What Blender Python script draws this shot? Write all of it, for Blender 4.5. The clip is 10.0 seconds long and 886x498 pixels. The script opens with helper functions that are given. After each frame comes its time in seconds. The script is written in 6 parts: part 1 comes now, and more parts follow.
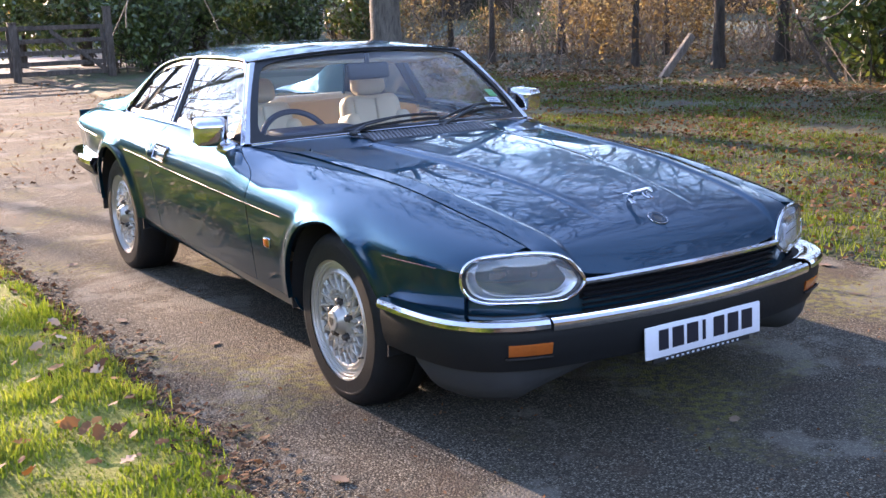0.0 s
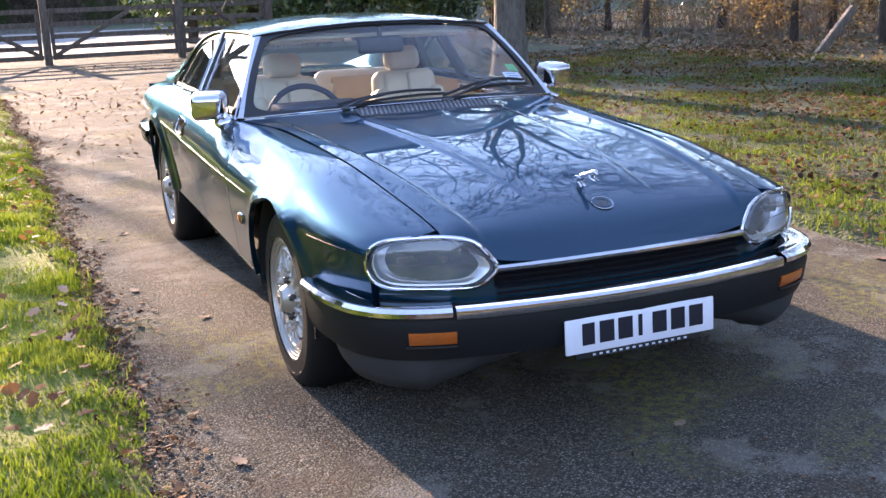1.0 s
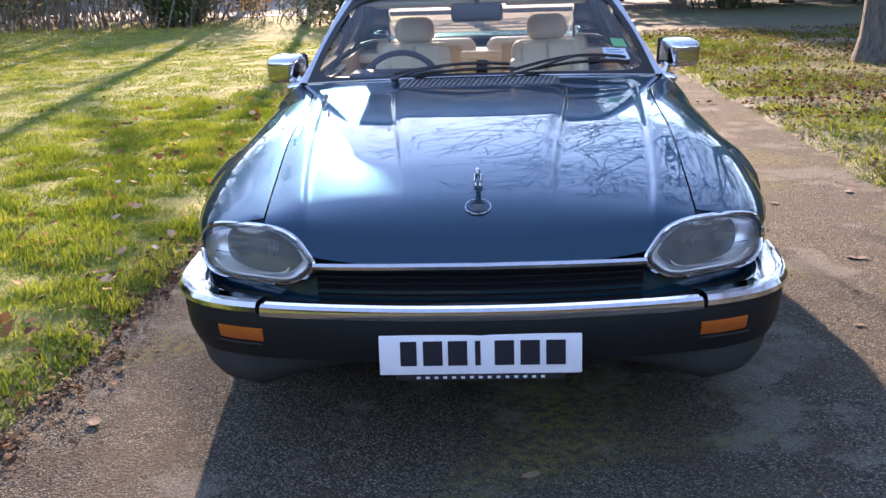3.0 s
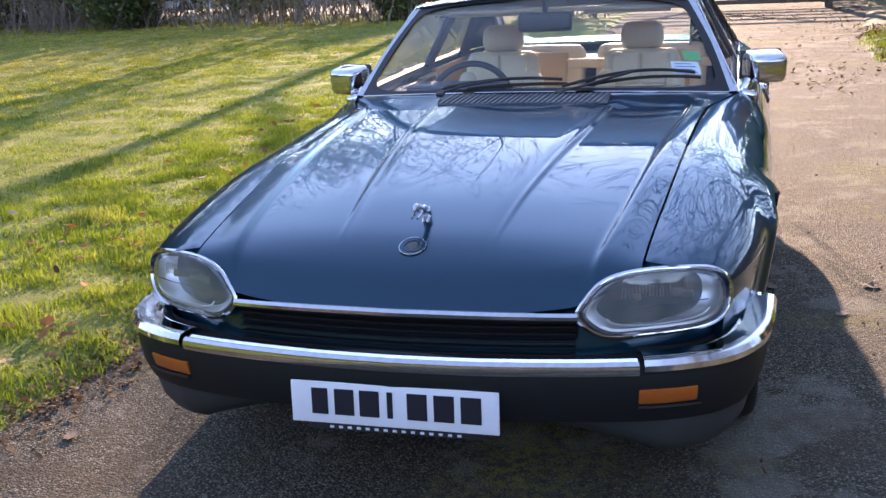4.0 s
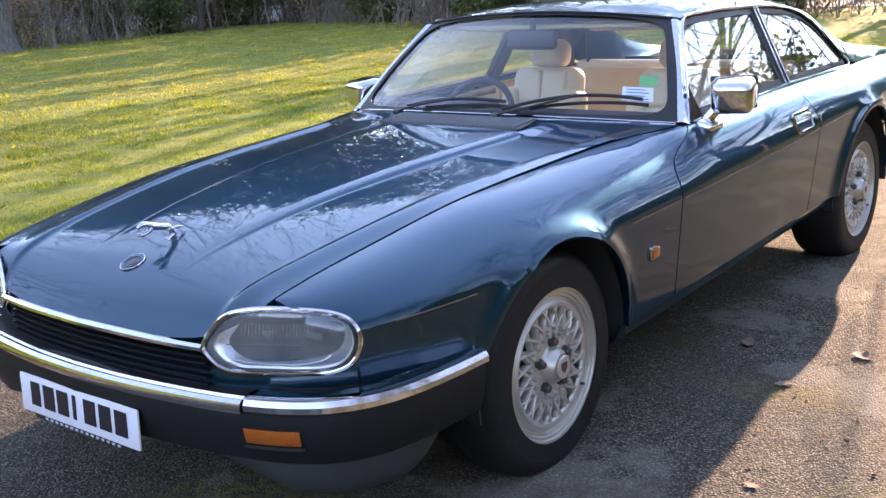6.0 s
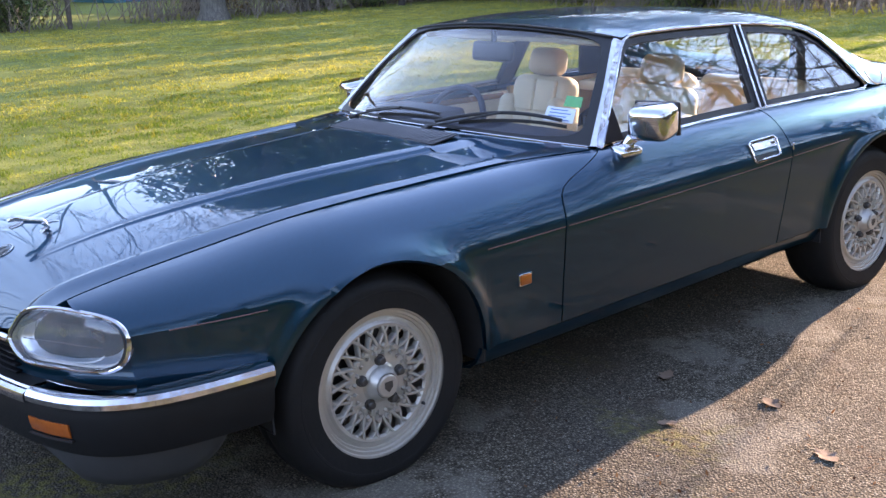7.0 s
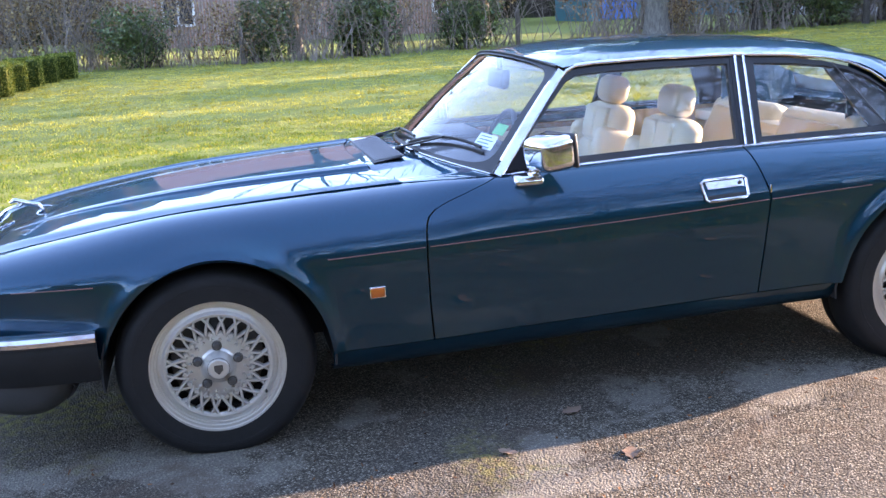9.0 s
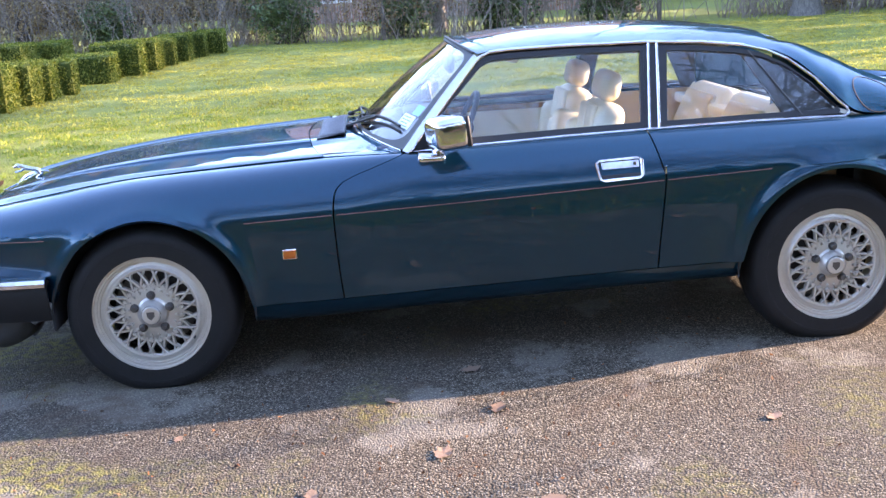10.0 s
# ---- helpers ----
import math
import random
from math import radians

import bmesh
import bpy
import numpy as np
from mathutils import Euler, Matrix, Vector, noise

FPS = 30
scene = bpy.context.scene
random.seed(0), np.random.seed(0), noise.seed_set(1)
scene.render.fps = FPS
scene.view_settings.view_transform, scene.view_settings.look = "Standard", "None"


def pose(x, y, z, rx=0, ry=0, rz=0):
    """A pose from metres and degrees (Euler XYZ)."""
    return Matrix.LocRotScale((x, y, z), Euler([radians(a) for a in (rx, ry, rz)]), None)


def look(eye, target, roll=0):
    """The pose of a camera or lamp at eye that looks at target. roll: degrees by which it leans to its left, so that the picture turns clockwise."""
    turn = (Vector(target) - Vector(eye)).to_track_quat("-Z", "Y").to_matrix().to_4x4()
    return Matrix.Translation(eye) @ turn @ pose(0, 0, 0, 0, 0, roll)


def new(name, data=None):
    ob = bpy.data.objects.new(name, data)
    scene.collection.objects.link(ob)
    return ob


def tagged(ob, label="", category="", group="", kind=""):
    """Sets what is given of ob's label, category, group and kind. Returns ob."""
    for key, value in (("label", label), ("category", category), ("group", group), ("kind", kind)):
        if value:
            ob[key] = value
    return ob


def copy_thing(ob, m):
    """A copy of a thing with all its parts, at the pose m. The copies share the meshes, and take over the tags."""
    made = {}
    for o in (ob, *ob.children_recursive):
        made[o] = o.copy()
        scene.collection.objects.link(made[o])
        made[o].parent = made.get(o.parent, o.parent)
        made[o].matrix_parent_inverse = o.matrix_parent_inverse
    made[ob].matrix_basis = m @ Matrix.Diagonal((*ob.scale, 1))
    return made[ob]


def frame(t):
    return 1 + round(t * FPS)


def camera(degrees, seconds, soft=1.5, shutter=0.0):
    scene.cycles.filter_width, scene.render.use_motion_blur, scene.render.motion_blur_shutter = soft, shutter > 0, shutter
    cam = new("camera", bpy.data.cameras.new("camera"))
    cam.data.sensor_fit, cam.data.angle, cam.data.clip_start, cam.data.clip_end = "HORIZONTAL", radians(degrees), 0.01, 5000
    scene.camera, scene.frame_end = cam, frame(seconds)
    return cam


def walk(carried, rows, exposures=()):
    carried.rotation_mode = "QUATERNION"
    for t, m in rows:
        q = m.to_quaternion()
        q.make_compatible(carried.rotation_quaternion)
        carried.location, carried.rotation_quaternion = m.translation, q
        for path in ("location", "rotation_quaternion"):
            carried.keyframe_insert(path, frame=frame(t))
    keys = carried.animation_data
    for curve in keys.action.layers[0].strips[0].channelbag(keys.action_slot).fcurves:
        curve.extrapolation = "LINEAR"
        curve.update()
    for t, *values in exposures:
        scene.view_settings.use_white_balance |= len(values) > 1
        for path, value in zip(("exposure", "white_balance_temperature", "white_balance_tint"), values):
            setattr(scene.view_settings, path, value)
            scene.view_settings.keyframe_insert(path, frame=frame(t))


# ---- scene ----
cam = camera(45.2, 10.0)
PATH = [
    (0, (-2.487, -3.285, 1.383), (-1.438, -1.642, 0.937), -1.6),
    (0.5, (-2.103, -3.408, 1.364), (-1.199, -1.685, 0.902), -1.8),
    (1, (-1.708, -3.536, 1.343), (-0.963, -1.743, 0.864), -2.2),
    (1.5, (-1.284, -3.627, 1.32), (-0.704, -1.778, 0.824), -2.5),
    (2, (-0.839, -3.644, 1.316), (-0.452, -1.752, 0.795), -2.6),
    (2.5, (-0.365, -3.634, 1.286), (-0.225, -1.705, 0.776), -2.5),
    (3, (0.034, -3.524, 1.314), (-0.057, -1.596, 0.79), -1.8),
    (3.2, (0.195, -3.457, 1.35), (0.004, -1.542, 0.805), -1.8),
    (4.3, (1.011, -3.040, 1.359), (0.344, -1.223, 0.855), -3.3),
    (4.5, (1.162, -2.942, 1.346), (0.410, -1.155, 0.857), -3.7),
    (5, (1.577, -2.759, 1.362), (0.638, -1.064, 0.868), -4.8),
    (5.5, (1.944, -2.570, 1.342), (0.868, -0.957, 0.853), -4.7),
    (5.7, (2.113, -2.483, 1.341), (0.976, -0.912, 0.854), -4.3),
    (6.8, (2.975, -1.79, 1.45), (1.54, -0.505, 0.912), -1.7),
    (7, (3.13, -1.625, 1.447), (1.633, -0.408, 0.921), -2.0),
    (7.5, (3.404, -1.219, 1.461), (1.794, -0.154, 0.938), -1.8),
    (8, (3.676, -0.839, 1.432), (1.955, 0.054, 0.942), -2.3),
    (8.5, (4.001, -0.322, 1.397), (2.148, 0.282, 0.946), -3.5),
    (9, (4.195, 0.03, 1.415), (2.293, 0.445, 0.958), -3.0),
    (9.5, (4.41, 0.472, 1.441), (2.482, 0.694, 0.958), -3.3),
    (10, (4.693, 0.889, 1.429), (2.755, 0.993, 0.944), -3.3),
]
EXPOSURE = [(0.0, 2.95, 7500, 32), (2.0, 2.75, 7700, 32), (3.0, 2.6, 7700, 32), (4.5, 2.6, 7900, 32), (5.5, 3.15, 8500, 34), (7.0, 3.1, 8000, 32), (8.5, 3.5, 7400, 32), (10.0, 3.7, 7200, 32)]
walk(cam, [(t, look(eye, target, roll)) for t, eye, target, roll in PATH], EXPOSURE)

# ---------------------------------------------------------------- light
SUN_AZ, SUN_EL = radians(-7.3), radians(14.0)      # measured from +y towards +x, height over the horizon
world = bpy.data.worlds.new("world")
scene.world = world
world.use_nodes = True
_nt = world.node_tree
_nt.nodes.clear()
_sky = _nt.nodes.new("ShaderNodeTexSky")
_sky.sky_type, _sky.sun_disc = "NISHITA", False
_sky.sun_elevation, _sky.sun_rotation = SUN_EL, SUN_AZ
_sky.air_density, _sky.dust_density, _sky.ozone_density = 1.0, 0.06, 2.8
_bg = _nt.nodes.new("ShaderNodeBackground")
_bg.inputs[1].default_value = 0.15
_out = _nt.nodes.new("ShaderNodeOutputWorld")
_nt.links.new(_sky.outputs[0], _bg.inputs[0])
_nt.links.new(_bg.outputs[0], _out.inputs[0])

sun_data = bpy.data.lights.new("sun", "SUN")
sun_data.energy, sun_data.angle, sun_data.color = 2.9, radians(0.55), (1.0, 0.88, 0.70)
sun = new("sun", sun_data)
_s = Vector((math.sin(SUN_AZ) * math.cos(SUN_EL), math.cos(SUN_AZ) * math.cos(SUN_EL), math.sin(SUN_EL)))
sun.matrix_world = look(_s * 60, (0, 0, 0))

# ---------------------------------------------------------------- materials
def material(name):
    m = bpy.data.materials.new(name)
    m.use_nodes = True
    return m, m.node_tree, m.node_tree.nodes["Principled BSDF"]


def rgba(c):
    return (c[0], c[1], c[2], 1.0)


def ramp(nt, fac, stops):
    r = nt.nodes.new("ShaderNodeValToRGB")
    while len(r.color_ramp.elements) < len(stops):
        r.color_ramp.elements.new(0.5)
    for e, (p, c) in zip(r.color_ramp.elements, stops):
        e.position, e.color = p, rgba(c)
    nt.links.new(fac, r.inputs[0])
    return r.outputs[0]


def place(nt, scale=(1, 1, 1)):
    tc = nt.nodes.new("ShaderNodeTexCoord")
    mp = nt.nodes.new("ShaderNodeMapping")
    mp.inputs["Scale"].default_value = scale
    nt.links.new(tc.outputs["Object"], mp.inputs["Vector"])
    return mp.outputs[0]


def noise_tex(nt, vec, scale, detail=4.0, rough=0.55, distort=0.0):
    n = nt.nodes.new("ShaderNodeTexNoise")
    n.inputs["Scale"].default_value = scale
    n.inputs["Detail"].default_value = detail
    n.inputs["Roughness"].default_value = rough
    n.inputs["Distortion"].default_value = distort
    nt.links.new(vec, n.inputs["Vector"])
    return n.outputs["Fac"]


def bump(nt, height, strength, dist, bsdf, socket="Normal"):
    b = nt.nodes.new("ShaderNodeBump")
    b.inputs["Strength"].default_value = strength
    b.inputs["Distance"].default_value = dist
    nt.links.new(height, b.inputs["Height"])
    nt.links.new(b.outputs[0], bsdf.inputs[socket])
    return b


def mixcol(nt, fac, a, b, blend="MIX"):
    m = nt.nodes.new("ShaderNodeMix")
    m.data_type, m.blend_type = "RGBA", blend
    for sock, val in ((m.inputs["Factor"], fac), (m.inputs[6], a), (m.inputs[7], b)):
        if isinstance(val, (int, float)):
            sock.default_value = val
        elif isinstance(val, tuple):
            sock.default_value = rgba(val)
        else:
            nt.links.new(val, sock)
    return m.outputs[2]


def mathn(nt, op, a, b=0.0, clamp=False):
    m = nt.nodes.new("ShaderNodeMath")
    m.operation, m.use_clamp = op, clamp
    for sock, val in zip(m.inputs, (a, b)):
        if isinstance(val, (int, float)):
            sock.default_value = val
        else:
            nt.links.new(val, sock)
    return m.outputs[0]


def simple(name, base, rough=0.5, metal=0.0, vary=0.15, scale=40.0, bump_by=0.0, coat=0.0, spec=0.5, seed_random=False):
    """A plain material with fine grain and larger blotches."""
    m, nt, b = material(name)
    v = place(nt)
    fine, broad = noise_tex(nt, v, scale), noise_tex(nt, v, scale * 0.13, 3.0)
    f = mathn(nt, "MULTIPLY", fine, broad)
    f = mathn(nt, "MULTIPLY", f, 3.2, True)
    lo = tuple(c * (1 - vary) for c in base)
    hi = tuple(min(1.0, c * (1 + vary)) for c in base)
    col = mixcol(nt, f, lo, hi)
    if seed_random:
        oi = nt.nodes.new("ShaderNodeObjectInfo")
        col = mixcol(nt, oi.outputs["Random"], tuple(c * 0.75 for c in base), col)
    nt.links.new(col, b.inputs["Base Color"])
    r = mathn(nt, "MULTIPLY_ADD", fine, 0.2)
    r.node.inputs[2].default_value = max(0.0, rough - 0.1)
    nt.links.new(r, b.inputs["Roughness"])
    b.inputs["Metallic"].default_value = metal
    b.inputs["Specular IOR Level"].default_value = spec
    b.inputs["Coat Weight"].default_value = coat
    if bump_by:
        bump(nt, fine, 1.0, bump_by, b)
    return m


def car_paint():
    m, nt, b = material("green_metallic_paint")
    v = place(nt)
    flake = noise_tex(nt, v, 900.0, 2.0)
    broad = noise_tex(nt, v, 3.0, 3.0)
    col = mixcol(nt, flake, (0.001, 0.018, 0.033), (0.003, 0.066, 0.114))
    nt.links.new(col, b.inputs["Base Color"])
    b.inputs["Metallic"].default_value = 0.78
    b.inputs["Specular Tint"].default_value = (0.20, 0.55, 0.68, 1.0)
    b.inputs["Roughness"].default_value = 0.32
    b.inputs["Specular IOR Level"].default_value = 0.15
    b.inputs["Coat Weight"].default_value = 1.0
    b.inputs["Coat IOR"].default_value = 1.46
    dust_haze = mathn(nt, "MULTIPLY_ADD", broad, 0.010)
    dust_haze.node.inputs[2].default_value = 0.0
    nt.links.new(dust_haze, b.inputs["Coat Roughness"])
    bump(nt, noise_tex(nt, v, 2.2, 1.0), 0.2, 0.003, b, "Coat Normal")
    return m


def chrome_mat():
    m, nt, b = material("chrome")
    v = place(nt)
    n = noise_tex(nt, v, 60.0)
    nt.links.new(ramp(nt, n, [(0.3, (0.64, 0.64, 0.66)), (0.7, (0.76, 0.76, 0.78))]), b.inputs["Base Color"])
    b.inputs["Metallic"].default_value = 1.0
    r = mathn(nt, "MULTIPLY_ADD", n, 0.06)
    r.node.inputs[2].default_value = 0.03
    nt.links.new(r, b.inputs["Roughness"])
    return m


def glass_mat(name, tint=(0.93, 0.965, 0.955), ior=1.52, dust_haze=0.03, boost=2.3):
    m = bpy.data.materials.new(name)
    m.use_nodes = True
    nt = m.node_tree
    nt.nodes.clear()
    out = nt.nodes.new("ShaderNodeOutputMaterial")
    clear = nt.nodes.new("ShaderNodeBsdfTransparent")
    clear.inputs[0].default_value = rgba(tint)
    gloss = nt.nodes.new("ShaderNodeBsdfGlossy")
    gloss.inputs["Roughness"].default_value = 0.0
    film = nt.nodes.new("ShaderNodeBsdfDiffuse")
    film.inputs[0].default_value = (0.55, 0.57, 0.58, 1)
    lw = nt.nodes.new("ShaderNodeLayerWeight")
    lw.inputs["Blend"].default_value = 0.5
    edge = mathn(nt, "POWER", lw.outputs["Facing"], 3.3)
    both = mathn(nt, "MULTIPLY_ADD", edge, 0.95, True)
    both.node.inputs[2].default_value = boost * ((ior - 1) / (ior + 1)) ** 2
    v = place(nt)
    spots = mathn(nt, "MULTIPLY", noise_tex(nt, v, 14.0), 2 * dust_haze, True)
    a = nt.nodes.new("ShaderNodeMixShader")
    nt.links.new(spots, a.inputs[0])
    nt.links.new(clear.outputs[0], a.inputs[1])
    nt.links.new(film.outputs[0], a.inputs[2])
    b = nt.nodes.new("ShaderNodeMixShader")
    nt.links.new(both, b.inputs[0])
    nt.links.new(a.outputs[0], b.inputs[1])
    nt.links.new(gloss.outputs[0], b.inputs[2])
    nt.links.new(b.outputs[0], out.inputs[0])
    return m


PAINT = car_paint()
CHROME = chrome_mat()
GLASS = glass_mat("window_glass", (0.945, 0.965, 0.955), 1.52, 0.008, 1.25)
# Strong film: grey haze in place of bright reflections in the lens.
LENS_GLASS = glass_mat("lamp_glass", (0.95, 0.965, 0.975), 1.5, 0.15)
DRY_LEAF = simple("dry_oak_leaf", (0.22, 0.145, 0.10), 0.75, vary=0.3, scale=60, bump_by=0.002, seed_random=True, spec=0.2)
BLACK = simple("black_plastic", (0.018, 0.018, 0.019), 0.45, bump_by=0.0004, scale=300)
RUBBER = simple("tyre_rubber", (0.010, 0.0098, 0.0098), 0.6, vary=0.3, scale=60, bump_by=0.0006, spec=0.25)
SEAL = simple("rubber_seal", (0.012, 0.012, 0.012), 0.5, scale=200)
VOID = simple("dark_underside", (0.012, 0.012, 0.012), 0.85, scale=30)
ALLOY = simple("silver_alloy", (0.50, 0.465, 0.41), 0.38, metal=0.6, vary=0.08, scale=50)
# Lighter grey stands in for sky reflected on the dark intake slats.
SLAT_SHEEN = simple("sky_sheen_slats", (0.17, 0.17, 0.18), 0.32, metal=0.5, scale=80)
STEEL = simple("dark_steel", (0.10, 0.095, 0.09), 0.5, metal=0.8, scale=80)
CREAM = simple("cream_leather", (0.64, 0.56, 0.41), 0.5, vary=0.08, scale=120, bump_by=0.0012)
TAN = simple("tan_trim", (0.50, 0.37, 0.21), 0.55, vary=0.1, scale=90)
WALNUT = simple("walnut_veneer", (0.16, 0.07, 0.03), 0.25, vary=0.35, scale=18, coat=0.6)
CARPET = simple("tan_carpet", (0.25, 0.19, 0.12), 0.95, vary=0.2, scale=400, bump_by=0.003)
DASH = simple("dark_blue_dash", (0.025, 0.03, 0.05), 0.55, scale=200, bump_by=0.0005)
REFLECTOR = simple("lamp_reflector", (0.86, 0.87, 0.89), 0.34, metal=0.9, vary=0.05, scale=60)
LAMP_GREY = simple("lamp_surround_grey", (0.045, 0.047, 0.05), 0.18, metal=0.2, vary=0.08)
BUMPER_BLACK = simple("bumper_black", (0.010, 0.0105, 0.011), 0.55, scale=120, spec=0.25)
GRILLE = simple("matt_black_grille", (0.008, 0.008, 0.009), 0.7, scale=200, spec=0.15)
DUSTY = simple("dusty_grey_plastic", (0.030, 0.031, 0.031), 0.7, vary=0.25, scale=20)
MIRROR = simple("mirror_silver", (0.85, 0.86, 0.87), 0.1, metal=1.0, vary=0.02)
AMBER = simple("amber_lens", (0.40, 0.085, 0.012), 0.22, vary=0.15, scale=120, coat=0.6)
PLATE_WHITE = simple("plate_white", (0.74, 0.74, 0.78), 0.35, vary=0.03, scale=80)
PLATE_INK = simple("plate_ink", (0.012, 0.012, 0.02), 0.4, scale=80)
ROAD = simple("pale_road_surface", (0.22, 0.20, 0.18), 0.9, vary=0.2, scale=3)
PINK_LINE = simple("coachline_paint", (0.21, 0.11, 0.105), 0.35, scale=200)
GREEN_CARD = simple("green_sticker", (0.05, 0.42, 0.14), 0.5, vary=0.05)
WHITE_CARD = simple("white_sticker", (0.70, 0.76, 0.82), 0.5, vary=0.04)
BLUE_INK = simple("blue_print", (0.10, 0.22, 0.45), 0.5)


def lawn_mat():
    m, nt, b = material("lawn_turf")
    v = place(nt)
    fine, mid, broad = noise_tex(nt, v, 55.0, 5.0, 0.7), noise_tex(nt, v, 4.0, 4.0), noise_tex(nt, v, 0.35, 3.0)
    g = ramp(nt, fine, [(0.30, (0.05, 0.06, 0.012)), (0.50, (0.17, 0.18, 0.034)), (0.70, (0.33, 0.33, 0.08))])
    moss = ramp(nt, mid, [(0.35, (0.09, 0.11, 0.020)), (0.65, (0.31, 0.30, 0.075))])
    c = mixcol(nt, mathn(nt, "MULTIPLY", mid, 0.75, True), g, moss)
    c = mixcol(nt, ramp(nt, broad, [(0.42, (0, 0, 0)), (0.62, (1, 1, 1))]), c, mixcol(nt, 0.5, c, (0.16, 0.21, 0.05)))
    nt.links.new(c, b.inputs["Base Color"])
    b.inputs["Roughness"].default_value = 0.9
    b.inputs["Specular IOR Level"].default_value = 0.2
    h = mathn(nt, "ADD", fine, mathn(nt, "MULTIPLY", mid, 1.5))
    bump(nt, h, 0.8, 0.03, b)
    return m


def litter_mat():
    m, nt, b = material("leaf_litter_ground")
    v = place(nt)
    vo = nt.nodes.new("ShaderNodeTexVoronoi")
    vo.inputs["Scale"].default_value = 38.0
    nt.links.new(v, vo.inputs["Vector"])
    sep = nt.nodes.new("ShaderNodeSeparateColor")
    nt.links.new(vo.outputs["Color"], sep.inputs[0])
    # Browns kept low: the wood's shade over the verge is in this colour.
    c = ramp(nt, sep.outputs[0], [(0.1, (0.022, 0.015, 0.010)), (0.45, (0.055, 0.036, 0.022)), (0.75, (0.10, 0.066, 0.042)), (1.0, (0.075, 0.045, 0.024))])
    mid = noise_tex(nt, v, 2.5)
    c = mixcol(nt, ramp(nt, mid, [(0.36, (0, 0, 0)), (0.54, (1, 1, 1))]), c, (0.040, 0.056, 0.012))
    nt.links.new(c, b.inputs["Base Color"])
    b.inputs["Roughness"].default_value = 0.85
    bump(nt, vo.outputs["Distance"], 0.8, 0.014, b)
    return m


def asphalt_mat():
    m, nt, b = material("worn_tarmac")
    v = place(nt)
    vo = nt.nodes.new("ShaderNodeTexVoronoi")
    vo.inputs["Scale"].default_value = 135.0
    nt.links.new(v, vo.inputs["Vector"])
    sep = nt.nodes.new("ShaderNodeSeparateColor")
    nt.links.new(vo.outputs["Color"], sep.inputs[0])
    stone = ramp(nt, sep.outputs[0], [(0.0, (0.085, 0.070, 0.050)), (0.5, (0.172, 0.148, 0.113)), (0.85, (0.265, 0.235, 0.18)), (1.0, (0.37, 0.335, 0.265))])
    gap = ramp(nt, vo.outputs["Distance"], [(0.22, (1, 1, 1)), (0.55, (0.30, 0.285, 0.265))])
    c = mixcol(nt, 1.0, stone, gap, "MULTIPLY")
    broad, mid = noise_tex(nt, v, 0.9, 5.0, 0.6, 0.4), noise_tex(nt, v, 6.0, 4.0)
    c = mixcol(nt, ramp(nt, broad, [(0.40, (0, 0, 0)), (0.66, (1, 1, 1))]), c, mixcol(nt, 0.62, c, (0.058, 0.052, 0.046)))
    # smoother worn patches and moss
    worn = mathn(nt, "MULTIPLY", ramp(nt, noise_tex(nt, v, 1.6, 6.0, 0.65), [(0.53, (0, 0, 0)), (0.58, (1, 1, 1))]), 0.42)
    c = mixcol(nt, worn, c, (0.225, 0.205, 0.165))
    moss = mathn(nt, "MULTIPLY", ramp(nt, broad, [(0.52, (0, 0, 0)), (0.64, (1, 1, 1))]), ramp(nt, noise_tex(nt, v, 28.0), [(0.42, (0, 0, 0)), (0.6, (1, 1, 1))]))
    c = mixcol(nt, mathn(nt, "MULTIPLY", moss, 0.60), c, (0.20, 0.185, 0.04))
    grit = noise_tex(nt, v, 2.7, 6.0, 0.7, 0.8)
    c = mixcol(nt, mathn(nt, "MULTIPLY", ramp(nt, grit, [(0.53, (0, 0, 0)), (0.66, (1, 1, 1))]), 0.65), c, (0.075, 0.052, 0.036))
    nt.links.new(c, b.inputs["Base Color"])
    b.inputs["Roughness"].default_value = 0.92
    b.inputs["Specular IOR Level"].default_value = 0.15
    h = mathn(nt, "SUBTRACT", mathn(nt, "MULTIPLY", mid, 0.6), vo.outputs["Distance"])
    bump(nt, h, 1.0, 0.0055, b)
    return m


